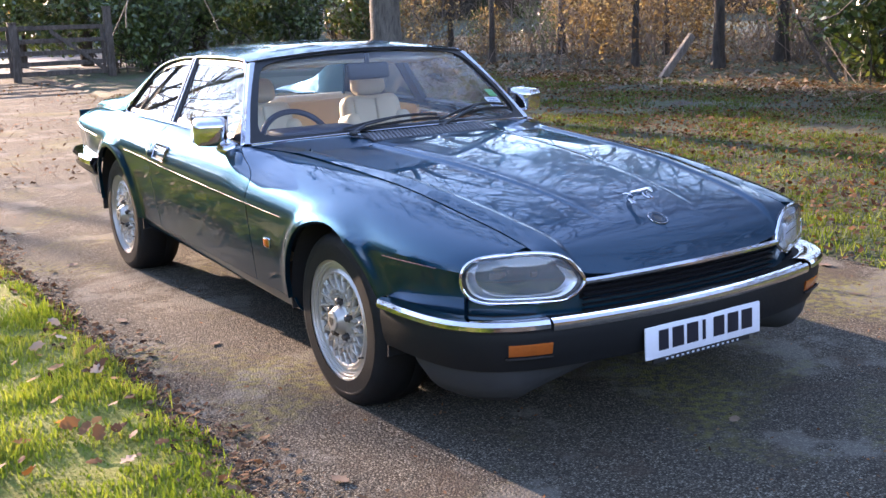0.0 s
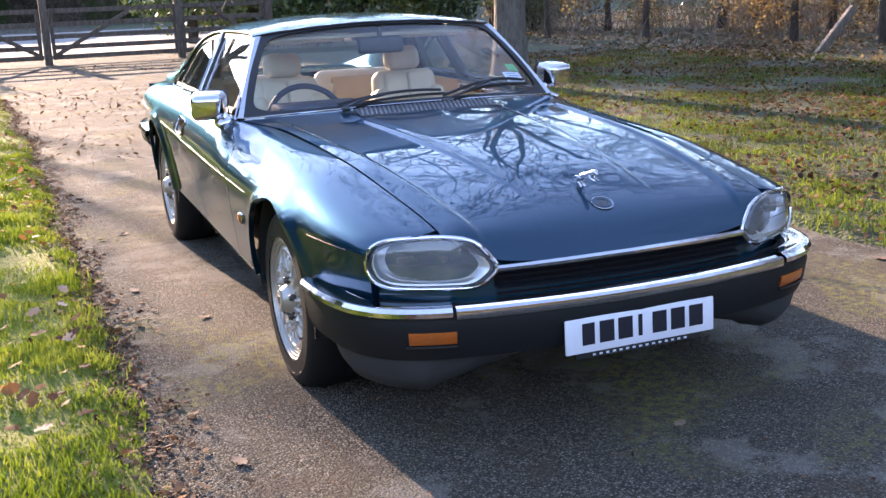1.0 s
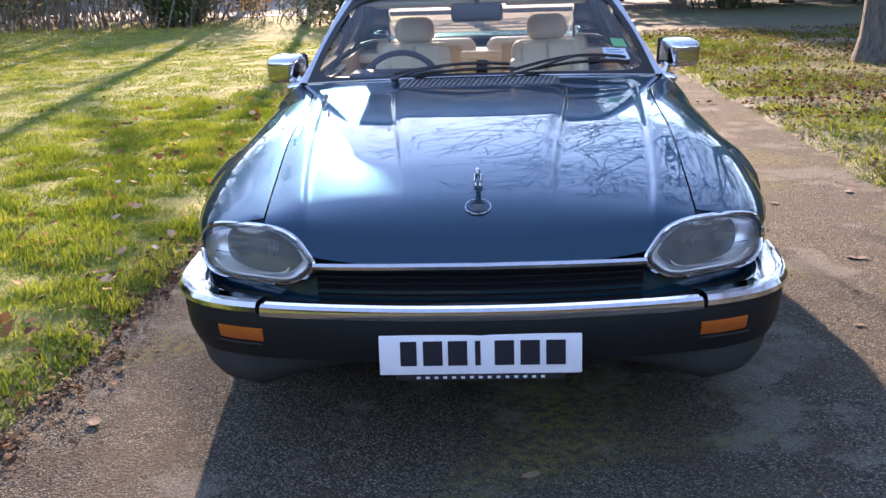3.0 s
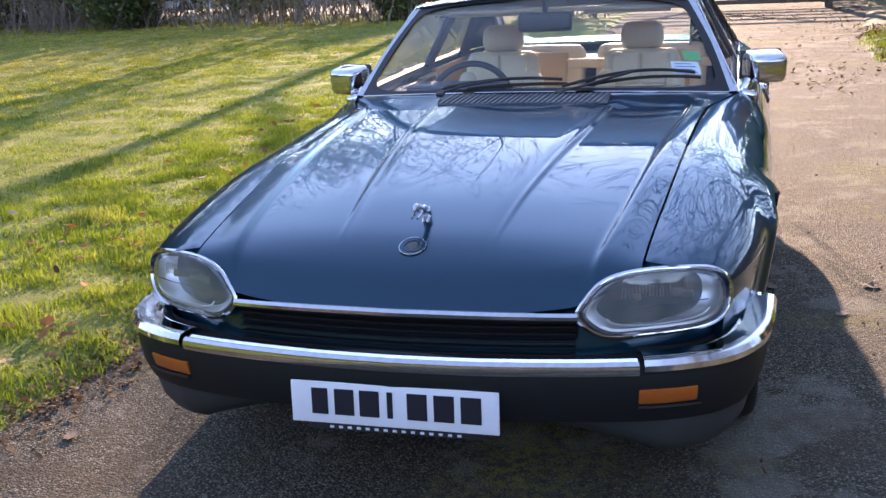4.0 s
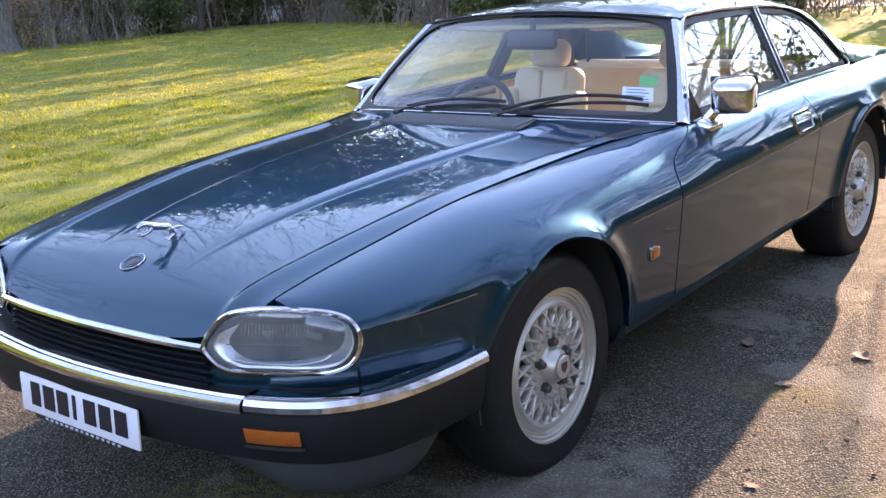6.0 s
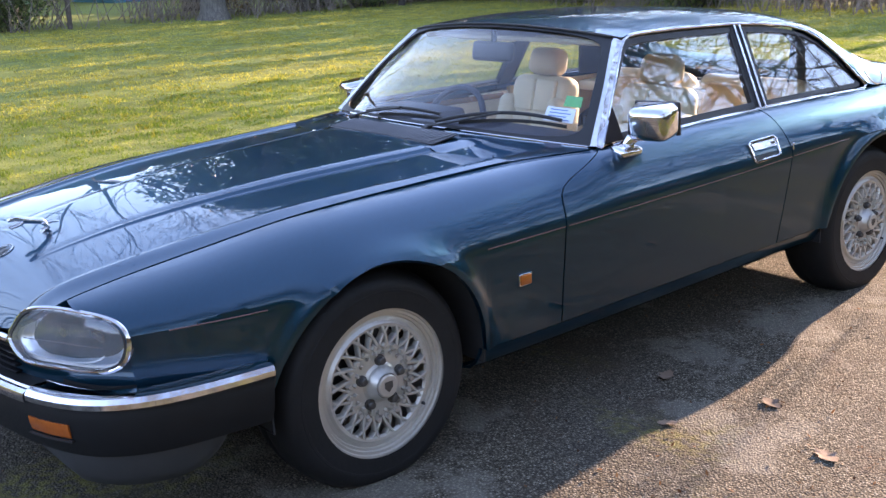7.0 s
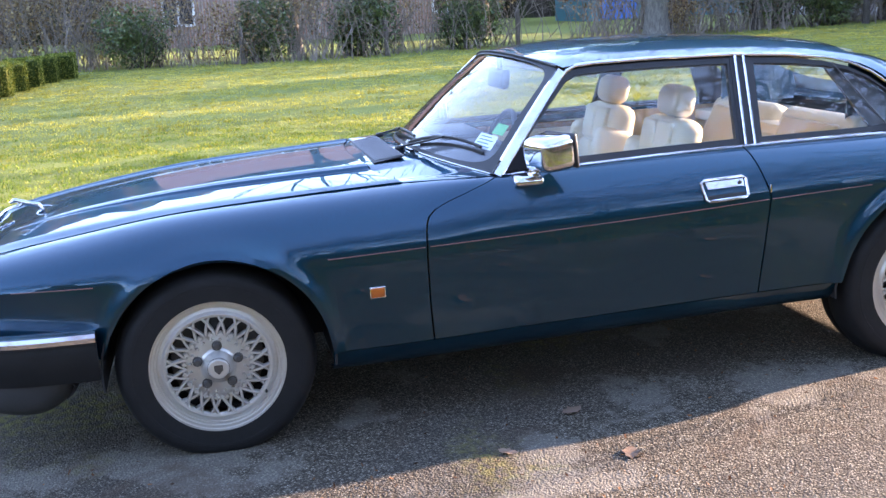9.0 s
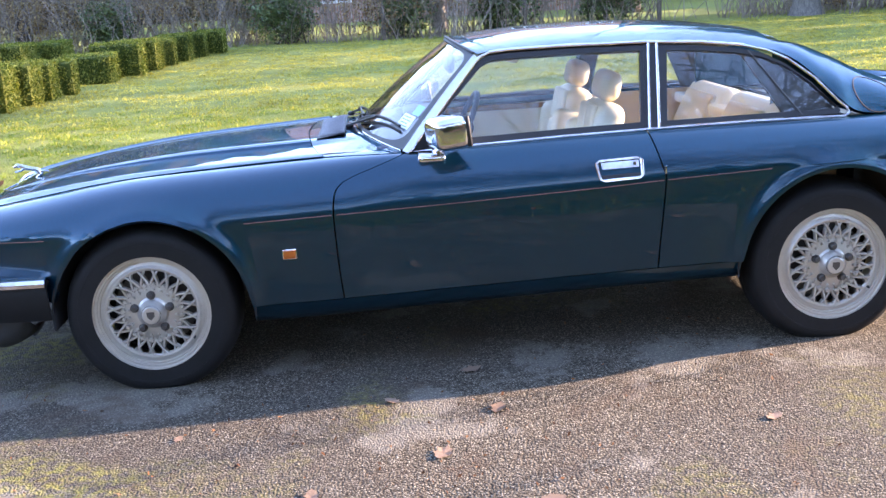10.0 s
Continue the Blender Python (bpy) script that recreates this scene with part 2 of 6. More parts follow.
def island_mat(name, stops, rough=0.6, sub=0.0, spec=0.35, patch=0.0):
    """Colour that differs from blade to blade or leaf to leaf."""
    m, nt, b = material(name)
    g = nt.nodes.new("ShaderNodeNewGeometry")
    v = place(nt)
    f = mathn(nt, "MULTIPLY_ADD", noise_tex(nt, v, 3.0), 0.5)
    f.node.inputs[2].default_value = -0.25
    own = g.outputs["Random Per Island"]
    # Tuft and patch tones stand in for low sun and shade on uneven turf.
    if patch:
        own = mathn(nt, "MULTIPLY", own, 1 - patch)
        tufts = ramp(nt, noise_tex(nt, v, 5.5, 3.0, 0.6), [(0.36, (0, 0, 0)), (0.64, (1, 1, 1))])
        broad = ramp(nt, noise_tex(nt, v, 0.9, 4.0, 0.65, 0.6), [(0.36, (0, 0, 0)), (0.64, (1, 1, 1))])
        own = mathn(nt, "ADD", own, mathn(nt, "MULTIPLY", mathn(nt, "ADD", tufts, broad), patch * 0.5))
    f = mathn(nt, "ADD", f, own, True)
    c = ramp(nt, f, stops)
    nt.links.new(c, b.inputs["Base Color"])
    b.inputs["Roughness"].default_value = rough
    b.inputs["Specular IOR Level"].default_value = spec
    if sub:
        tr = nt.nodes.new("ShaderNodeBsdfTranslucent")
        nt.links.new(mixcol(nt, 1.0, c, (1.0, 1.0, 0.55), "MULTIPLY"), tr.inputs[0])
        mx = nt.nodes.new("ShaderNodeMixShader")
        mx.inputs[0].default_value = sub
        nt.links.new(b.outputs[0], mx.inputs[1])
        nt.links.new(tr.outputs[0], mx.inputs[2])
        nt.links.new(mx.outputs[0], nt.nodes["Material Output"].inputs[0])
    return m


def bark_mat(name, lo, hi):
    m, nt, b = material(name)
    v = place(nt, (1, 1, 0.25))
    n = noise_tex(nt, v, 22.0, 6.0, 0.65, 0.6)
    nt.links.new(ramp(nt, n, [(0.3, lo), (0.7, hi)]), b.inputs["Base Color"])
    b.inputs["Roughness"].default_value = 0.9
    bump(nt, n, 1.0, 0.03, b)
    return m


def brick_mat():
    m, nt, b = material("red_brick")
    v = place(nt)
    br = nt.nodes.new("ShaderNodeTexBrick")
    br.inputs["Color1"].default_value = (0.30, 0.10, 0.06, 1)
    br.inputs["Color2"].default_value = (0.40, 0.16, 0.10, 1)
    br.inputs["Mortar"].default_value = (0.42, 0.36, 0.30, 1)
    br.inputs["Scale"].default_value = 4.0
    nt.links.new(v, br.inputs["Vector"])
    nt.links.new(mixcol(nt, noise_tex(nt, v, 1.5), br.outputs[0], (0.30, 0.17, 0.13)), b.inputs["Base Color"])
    b.inputs["Roughness"].default_value = 0.9
    return m


def far_wood_mat():
    m, nt, b = material("far_wood")
    v = place(nt, (1, 1, 0.35))
    n, f = noise_tex(nt, v, 0.5, 4.0), noise_tex(nt, v, 3.5, 6.0, 0.75, 1.0)
    c = ramp(nt, f, [(0.30, (0.020, 0.017, 0.014)), (0.5, (0.075, 0.060, 0.045)), (0.72, (0.19, 0.155, 0.12))])
    c = mixcol(nt, ramp(nt, n, [(0.48, (0, 0, 0)), (0.60, (1, 1, 1))]), c, mixcol(nt, f, (0.012, 0.020, 0.008), (0.07, 0.095, 0.035)))
    nt.links.new(c, b.inputs["Base Color"])
    b.inputs["Roughness"].default_value = 1.0
    b.inputs["Specular IOR Level"].default_value = 0.05
    bump(nt, f, 1.0, 0.6, b)
    return m


FAR_WOOD = far_wood_mat()
LAWN = lawn_mat()
LITTER = litter_mat()
TARMAC = asphalt_mat()
BLADE = island_mat("grass_blades", [(0.0, (0.06, 0.10, 0.012)), (0.45, (0.15, 0.22, 0.028)), (0.8, (0.31, 0.34, 0.07)), (1.0, (0.46, 0.40, 0.15))], 0.6, 0.42, 0.2, 0.55)
# Darker copy of the lawn blades, with the verge's tree shade in it.
SHADED_VERGE_BLADE = island_mat("shaded_verge_blades", [(0.0, (0.045, 0.065, 0.012)), (0.5, (0.085, 0.12, 0.020)), (1.0, (0.21, 0.23, 0.055))], 0.7, 0.4, 0.15, 0.5)
# Browns lowered too, to carry some of that shade.
DEAD_LEAF = island_mat("dead_leaves", [(0.0, (0.035, 0.018, 0.012)), (0.35, (0.10, 0.044, 0.022)), (0.65, (0.18, 0.092, 0.048)), (0.85, (0.22, 0.13, 0.08)), (1.0, (0.25, 0.09, 0.03))], 0.8, 0.25, 0.12)
MULCH = island_mat("leaf_mulch", [(0.0, (0.022, 0.014, 0.010)), (0.5, (0.055, 0.035, 0.024)), (1.0, (0.13, 0.08, 0.05))], 0.9, 0.0, 0.1)
# Paler than the other dead leaves: sun on the wood's bank is painted in.
SUNLIT_LITTER = island_mat("woodland_litter", [(0.0, (0.10, 0.06, 0.04)), (0.5, (0.26, 0.17, 0.11)), (1.0, (0.46, 0.34, 0.25))], 0.8, 0.25, 0.12)
LAWN_LEAF = island_mat("lawn_fallen_leaves", [(0.0, (0.10, 0.045, 0.03)), (0.4, (0.26, 0.11, 0.045)), (0.7, (0.50, 0.20, 0.06)), (1.0, (0.50, 0.42, 0.36))], 0.75, 0.3, 0.15)
EVERGREEN = island_mat("evergreen_leaves", [(0.0, (0.025, 0.052, 0.016)), (0.5, (0.065, 0.11, 0.03)), (1.0, (0.15, 0.19, 0.06))], 0.28, 0.25, 0.6)
BOX_LEAF = island_mat("box_hedge_leaves", [(0.0, (0.055, 0.085, 0.016)), (0.5, (0.14, 0.17, 0.03)), (1.0, (0.30, 0.30, 0.07))], 0.6, 0.45, 0.2)
PALE_LEAF = island_mat("grey_shrub_leaves", [(0.0, (0.12, 0.13, 0.10)), (1.0, (0.34, 0.34, 0.28))], 0.6, 0.3)
TWIG_LEAF = island_mat("brown_winter_leaves", [(0.0, (0.11, 0.07, 0.045)), (0.6, (0.28, 0.18, 0.11)), (1.0, (0.52, 0.40, 0.26))], 0.8, 0.5, 0.15)
BARK = bark_mat("grey_bark", (0.055, 0.048, 0.040), (0.19, 0.17, 0.145))
DARK_BARK = bark_mat("dark_bark", (0.028, 0.022, 0.018), (0.095, 0.078, 0.062))
TWIG = bark_mat("twigs", (0.105, 0.081, 0.065), (0.31, 0.247, 0.198))
FAR_BLADE = island_mat("mown_grass_blades", [(0.0, (0.14, 0.13, 0.022)), (0.55, (0.42, 0.375, 0.075)), (1.0, (0.66, 0.58, 0.19))], 0.8, 0.38, 0.1, 0.75)
OLD_WOOD = bark_mat("weathered_gate_wood", (0.05, 0.038, 0.03), (0.16, 0.125, 0.10))
GREY_WOOD = bark_mat("grey_post_wood", (0.12, 0.10, 0.085), (0.30, 0.26, 0.22))
BRICK = brick_mat()
SLATE = simple("roof_tiles", (0.16, 0.085, 0.06), 0.8, vary=0.3, scale=12)
BLUE_SHEET = simple("blue_sheeting", (0.02, 0.16, 0.50), 0.5, vary=0.2, scale=6)
TEAL_METAL = simple("teal_cladding", (0.03, 0.16, 0.20), 0.5, vary=0.15, scale=6)
WHITE_PAINT = simple("white_paint", (0.72, 0.72, 0.70), 0.5, vary=0.06)
STONE = simple("pale_stone", (0.40, 0.38, 0.34), 0.85, vary=0.2, scale=15, bump_by=0.004)
DARK_PANE = simple("dark_pane", (0.02, 0.025, 0.03), 0.1, spec=0.6)

# ---------------------------------------------------------------- building helpers
def curve1(*pts):
    """A smooth function through (x, value) pairs that doesn't overshoot."""
    xs = np.array([p[0] for p in pts], float)
    ys = np.array([p[1] for p in pts], float)
    h = np.diff(xs)
    d = np.diff(ys) / h
    m = np.zeros(len(xs))
    m[0], m[-1] = d[0], d[-1]
    for i in range(1, len(xs) - 1):
        if d[i - 1] * d[i] > 0:
            w1, w2 = 2 * h[i] + h[i - 1], h[i] + 2 * h[i - 1]
            m[i] = (w1 + w2) / (w1 / d[i - 1] + w2 / d[i])

    def f(x):
        if x <= xs[0]:
            return float(ys[0] + (x - xs[0]) * m[0])
        if x >= xs[-1]:
            return float(ys[-1] + (x - xs[-1]) * m[-1])
        i = int(np.searchsorted(xs, x) - 1)
        t = (x - xs[i]) / h[i]
        return float((1 + 2 * t) * (1 - t) ** 2 * ys[i] + t * (1 - t) ** 2 * h[i] * m[i]
                     + t * t * (3 - 2 * t) * ys[i + 1] + t * t * (t - 1) * h[i] * m[i + 1])
    return f


def smooth_path(pts, n=6, closed=False):
    """Catmull-Rom points through pts."""
    pts = [Vector(p) for p in pts]
    out, k = [], len(pts)
    rng = range(k if closed else k - 1)
    for i in rng:
        p0 = pts[(i - 1) % k] if closed or i > 0 else pts[0] * 2 - pts[1]
        p1, p2 = pts[i], pts[(i + 1) % k]
        p3 = pts[(i + 2) % k] if closed or i + 2 < k else p2 * 2 - p1
        for j in range(n):
            t = j / n
            out.append(0.5 * ((2 * p1) + (p2 - p0) * t + (2 * p0 - 5 * p1 + 4 * p2 - p3) * t * t + (3 * p1 - p0 - 3 * p2 + p3) * t ** 3))
    if not closed:
        out.append(pts[-1].copy())
    return out


def mesh_data(name, verts, faces, mat, sharp=35.0, weld=True):
    me = bpy.data.meshes.new(name)
    me.from_pydata([tuple(v) for v in verts], [], faces)
    bm = bmesh.new()
    bm.from_mesh(me)
    finish(bm, me, mat, sharp, weld)
    return me


def finish(bm, me, mat, sharp=35.0, weld=True):
    if weld:
        bmesh.ops.remove_doubles(bm, verts=bm.verts, dist=2e-5)
    bmesh.ops.recalc_face_normals(bm, faces=bm.faces)
    lim = radians(sharp)
    for f in bm.faces:
        f.smooth = True
    for e in bm.edges:
        if len(e.link_faces) == 2 and e.calc_face_angle(0.0) > lim:
            e.smooth = False
    bm.to_mesh(me)
    bm.free()
    me.materials.append(mat)


def part(name, bm, mat, parent=None, label="", sharp=35.0):
    """One mesh object from a bmesh, under its thing."""
    me = bpy.data.meshes.new(name)
    finish(bm, me, mat, sharp)
    return hang(new(name, me), parent, label)


def hang(ob, parent, label=""):
    if parent:
        ob.parent = parent
    if label:
        tagged(ob, label=label)
    return ob


def piece(name, verts, faces, mat, parent=None, label="", sharp=35.0):
    return hang(new(name, mesh_data(name, verts, faces, mat, sharp)), parent, label)


def thing(name, label, category, group="", at=(0, 0, 0)):
    ob = new(name)
    ob.location = at
    ob.empty_display_size = 0.1
    return tagged(ob, label, category, group)


def grid_faces(rows, cols, base=0, wrap=False):
    fs = []
    for i in range(rows - 1):
        for j in range(cols if wrap else cols - 1):
            k = (j + 1) % cols
            fs.append((base + i * cols + j, base + i * cols + k, base + (i + 1) * cols + k, base + (i + 1) * cols + j))
    return fs


def panel(name, rows, mat, parent, label="", thick=0.012, centre=(0, 1.4, 0.55), sharp=30.0):
    """A sheet from rows of points, with its rim turned in by thick."""
    nr, nc = len(rows), len(rows[0])
    verts = [Vector(p) for r in rows for p in r]
    faces = grid_faces(nr, nc)
    normal = [Vector((0, 0, 0)) for _ in verts]
    for f in faces:
        n = (verts[f[2]] - verts[f[0]]).cross(verts[f[3]] - verts[f[1]])
        for i in f:
            normal[i] += n
    ring = list(range(nc)) + [r * nc + nc - 1 for r in range(1, nr)] + [(nr - 1) * nc + c for c in range(nc - 2, -1, -1)] + [r * nc for r in range(nr - 2, 0, -1)]
    mid = Vector(centre)
    inner, same = {}, {}
    for v, n in zip(verts, normal):
        key = (round(v.x, 4), round(v.y, 4), round(v.z, 4))
        same[key] = same.get(key, Vector((0, 0, 0))) + n
    for i in ring:
        v = verts[i]
        n = same[(round(v.x, 4), round(v.y, 4), round(v.z, 4))]
        n = n.normalized() if n.length > 1e-12 else Vector((0, 0, 1))
        if n.dot(verts[i] - mid) < 0:
            n = -n
        inner[i] = len(verts)
        verts.append(verts[i] - n * thick)
    for a, b in zip(ring, ring[1:] + ring[:1]):
        faces.append((a, b, inner[b], inner[a]))
    return piece(name, verts, faces, mat, parent, label, sharp)


def sweep(name, path, profile, mat, parent=None, label="", up=(0, 0, 1), closed=False, caps=True, sharp=40.0, ups=None):
    """A profile of (side, up) pairs drawn along a path."""
    path = [Vector(p) for p in path]
    k, m = len(path), len(profile)
    verts, faces = [], []
    for i, p in enumerate(path):
        a = path[(i - 1) % k] if closed or i else p
        b = path[(i + 1) % k] if closed or i < k - 1 else p
        t = (b - a).normalized()
        u = Vector(ups[i]) if ups else Vector(up)
        s = t.cross(u)
        s = s.normalized() if s.length > 1e-9 else Vector((1, 0, 0))
        w = s.cross(t).normalized()
        verts += [p + s * q[0] + w * q[1] for q in profile]
    for i in range(k if closed else k - 1):
        for j in range(m):
            n = (i + 1) % k
            faces.append((i * m + j, i * m + (j + 1) % m, n * m + (j + 1) % m, n * m + j))
    if caps and not closed:
        faces += [tuple(range(m))[::-1], tuple((k - 1) * m + j for j in range(m))]
    return piece(name, verts, faces, mat, parent, label, sharp)


def ring_profile(rx, ry, n=8):
    return [(rx * math.cos(2 * math.pi * i / n), ry * math.sin(2 * math.pi * i / n)) for i in range(n)]


def rect_profile(w, h, r=0.3):
    a, b, c = w / 2, h / 2, r * min(w, h)
    return [(-a + c, -b), (a - c, -b), (a, -b + c), (a, b - c), (a - c, b), (-a + c, b), (-a, b - c), (-a, -b + c)]


def lathe(name, prof, n, mat, parent=None, label="", sharp=30.0):
    """Turns (radius, x) pairs round the x axis."""
    verts, faces = [], []
    for r, x in prof:
        verts += [Vector((x, r * math.cos(2 * math.pi * i / n), r * math.sin(2 * math.pi * i / n))) for i in range(n)]
    faces = grid_faces(len(prof), n, wrap=True)
    return piece(name, verts, faces, mat, parent, label, sharp)


def box_bm(size, bevel=0.01, seg=2, m=None):
    bm = bmesh.new()
    bmesh.ops.create_cube(bm, size=1.0)
    bmesh.ops.scale(bm, vec=size, verts=bm.verts)
    if bevel:
        bmesh.ops.bevel(bm, geom=list(bm.edges), offset=min(bevel, 0.49 * min(size)), segments=seg, affect="EDGES", profile=0.5)
    if m is not None:
        bm.transform(m)
    return bm


def box(name, at, size, mat, parent=None, label="", bevel=0.01, seg=2, rot=(0, 0, 0)):
    return part(name, box_bm(size, bevel, seg, pose(*at, *rot)), mat, parent, label, 40)


def slab(name, outline, thick, mat, parent=None, label="", normal=None, sharp=35.0):
    """A flat outline of 3D points given thickness against its normal."""
    pts = [Vector(p) for p in outline]
    n = Vector(normal) if normal else (pts[1] - pts[0]).cross(pts[-1] - pts[0]).normalized()
    k = len(pts)
    verts = pts + [p - n * thick for p in pts]
    faces = [tuple(range(k)), tuple(range(2 * k - 1, k - 1, -1))] + [(i, (i + 1) % k, k + (i + 1) % k, k + i) for i in range(k)]
    return piece(name, verts, faces, mat, parent, label, sharp)


def lerp(a, b, t):
    return a + (b - a) * t

# ---------------------------------------------------------------- the car
# x: across (its left side is +x), y: along (front axle at 0, tail at +), z: up.
car = thing("coupe_car", "dark green metallic two-door coupe with chrome bumpers on a driveway", "car")

Z0 = curve1((-0.90, 0.52), (-0.866, 0.565), (-0.83, 0.612), (-0.786, 0.65), (-0.70, 0.672), (-0.45, 0.715), (-0.07, 0.768), (0.33, 0.792), (0.67, 0.809), (0.985, 0.822), (1.25, 0.832), (1.58, 0.841), (1.93, 0.847), (2.65, 0.850), (3.2, 0.842), (3.55, 0.82), (3.75, 0.785))
X0 = curve1((-0.90, 0.57), (-0.786, 0.575), (-0.2, 0.612), (0.67, 0.662), (0.985, 0.752), (1.25, 0.752), (1.93, 0.745), (2.65, 0.735), (3.2, 0.70), (3.75, 0.62))
XC = curve1((-0.80, 0.69), (-0.70, 0.765), (-0.6, 0.80), (-0.4, 0.842), (-0.2, 0.862), (0.1, 0.874), (0.5, 0.881), (1.0, 0.885), (1.7, 0.884), (2.3, 0.882), (2.7, 0.876), (3.1, 0.858), (3.5, 0.81), (3.75, 0.74))
ZC = curve1((-0.8, 0.592), (-0.5, 0.60), (-0.3, 0.602), (0.27, 0.619), (0.7, 0.632), (1.68, 0.666), (1.92, 0.678), (2.4, 0.697), (2.77, 0.711), (3.75, 0.735))
Z3 = curve1((-0.7, 0.40), (0.39, 0.298), (1.12, 0.315), (2.2, 0.338), (3.1, 0.34), (3.75, 0.42))
ARCHES = ((0.012, 0.300, 0.357), (2.598, 0.318, 0.362))


def round_power(y):
    return lerp(2.0, 1.65, min(1, max(0, (y - 0.5) / 0.6)))


def arch_z(y, grow=0.0):
    for cy, cz, r in ARCHES:
        r += grow
        if abs(y - cy) < r:
            return cz + math.sqrt(r * r - (y - cy) ** 2)
    return None


def body_x(y, z):
    z0, zc, x0, xc = Z0(y), ZC(y), X0(y), XC(y)
    if z >= zc:
        t = min(1.0, (z - zc) / max(1e-6, z0 - zc))
        x = x0 + (xc - x0) * max(0.0, 1 - t ** 1.65) ** (1 / round_power(y))
    else:
        t = (zc - z) / max(0.05, zc - Z3(y))
        x = xc - 0.002 - 0.026 * t - 0.010 * t * t
    for cy, cz, r in ARCHES:
        d = math.hypot(y - cy, z - cz) - r
        if z > cz - 0.1:
            x += 0.024 * math.exp(-(max(0.0, d - 0.008) / 0.034) ** 2) * min(1, max(0, (z - cz + 0.1) / 0.12))
    return x


def side_rows(sx, ystart, yend, ncol, floor_z=None, ycuts=(), nu=12, nl=8):
    """Rows of points of the body side between two upright edges given as functions of z."""
    cols = sorted(set([i / (ncol - 1) for i in range(ncol)]))
    ya, yb = ystart(0.6), yend(0.6)
    for c in ycuts:
        if ya < c < yb:
            cols.append((c - ya) / (yb - ya))
    cols = sorted(cols)
    ts = [("u", math.sin(i / nu * math.pi / 2)) for i in range(nu + 1)] + [("l", (i + 1) / nl) for i in range(nl)]
    rows = []
    for kind, t in ts:
        row = []
        for u in cols:
            y, z = lerp(ya, yb, u), 0.6
            for _ in range(4):
                base = Z3(y) if floor_z is None else floor_z
                az = arch_z(y)
                bot = max(base, az) if az is not None else base
                top, mid = Z0(y), max(ZC(y), bot)
                z = top - (top - mid) * (1 - math.sqrt(max(0, 1 - t * t))) if kind == "u" else lerp(mid, bot, t)
                y = lerp(ystart(z), yend(z), u)
            row.append((sx * body_x(y, z), y, z))
        rows.append(row)
    return rows


def arch_cols(cy, r):
    out = [cy + s * r * math.sin(a * math.pi / 40) for a in range(0, 20) for s in (-1, 1)]
    return out + [cy - r - 0.0004, cy - r + 0.0004, cy + r - 0.0004, cy + r + 0.0004, cy - r - 0.02, cy + r + 0.02]


wing_front = curve1((0.30, -0.64), (0.50, -0.684), (0.55, -0.692), (0.59, -0.698), (0.62, -0.708), (0.635, -0.722), (0.645, -0.748), (0.652, -0.772), (0.657, -0.785), (0.70, -0.786))
door_front = curve1((0.30, 0.716), (0.45, 0.706), (0.63, 0.702), (0.694, 0.708), (0.725, 0.722), (0.745, 0.75), (0.78, 0.85), (0.826, 0.99))
door_rear = curve1((0.30, 1.908), (0.345, 1.910), (0.60, 1.928), (0.69, 1.934), (0.72, 1.925), (0.85, 1.893))
GAP = 0.003

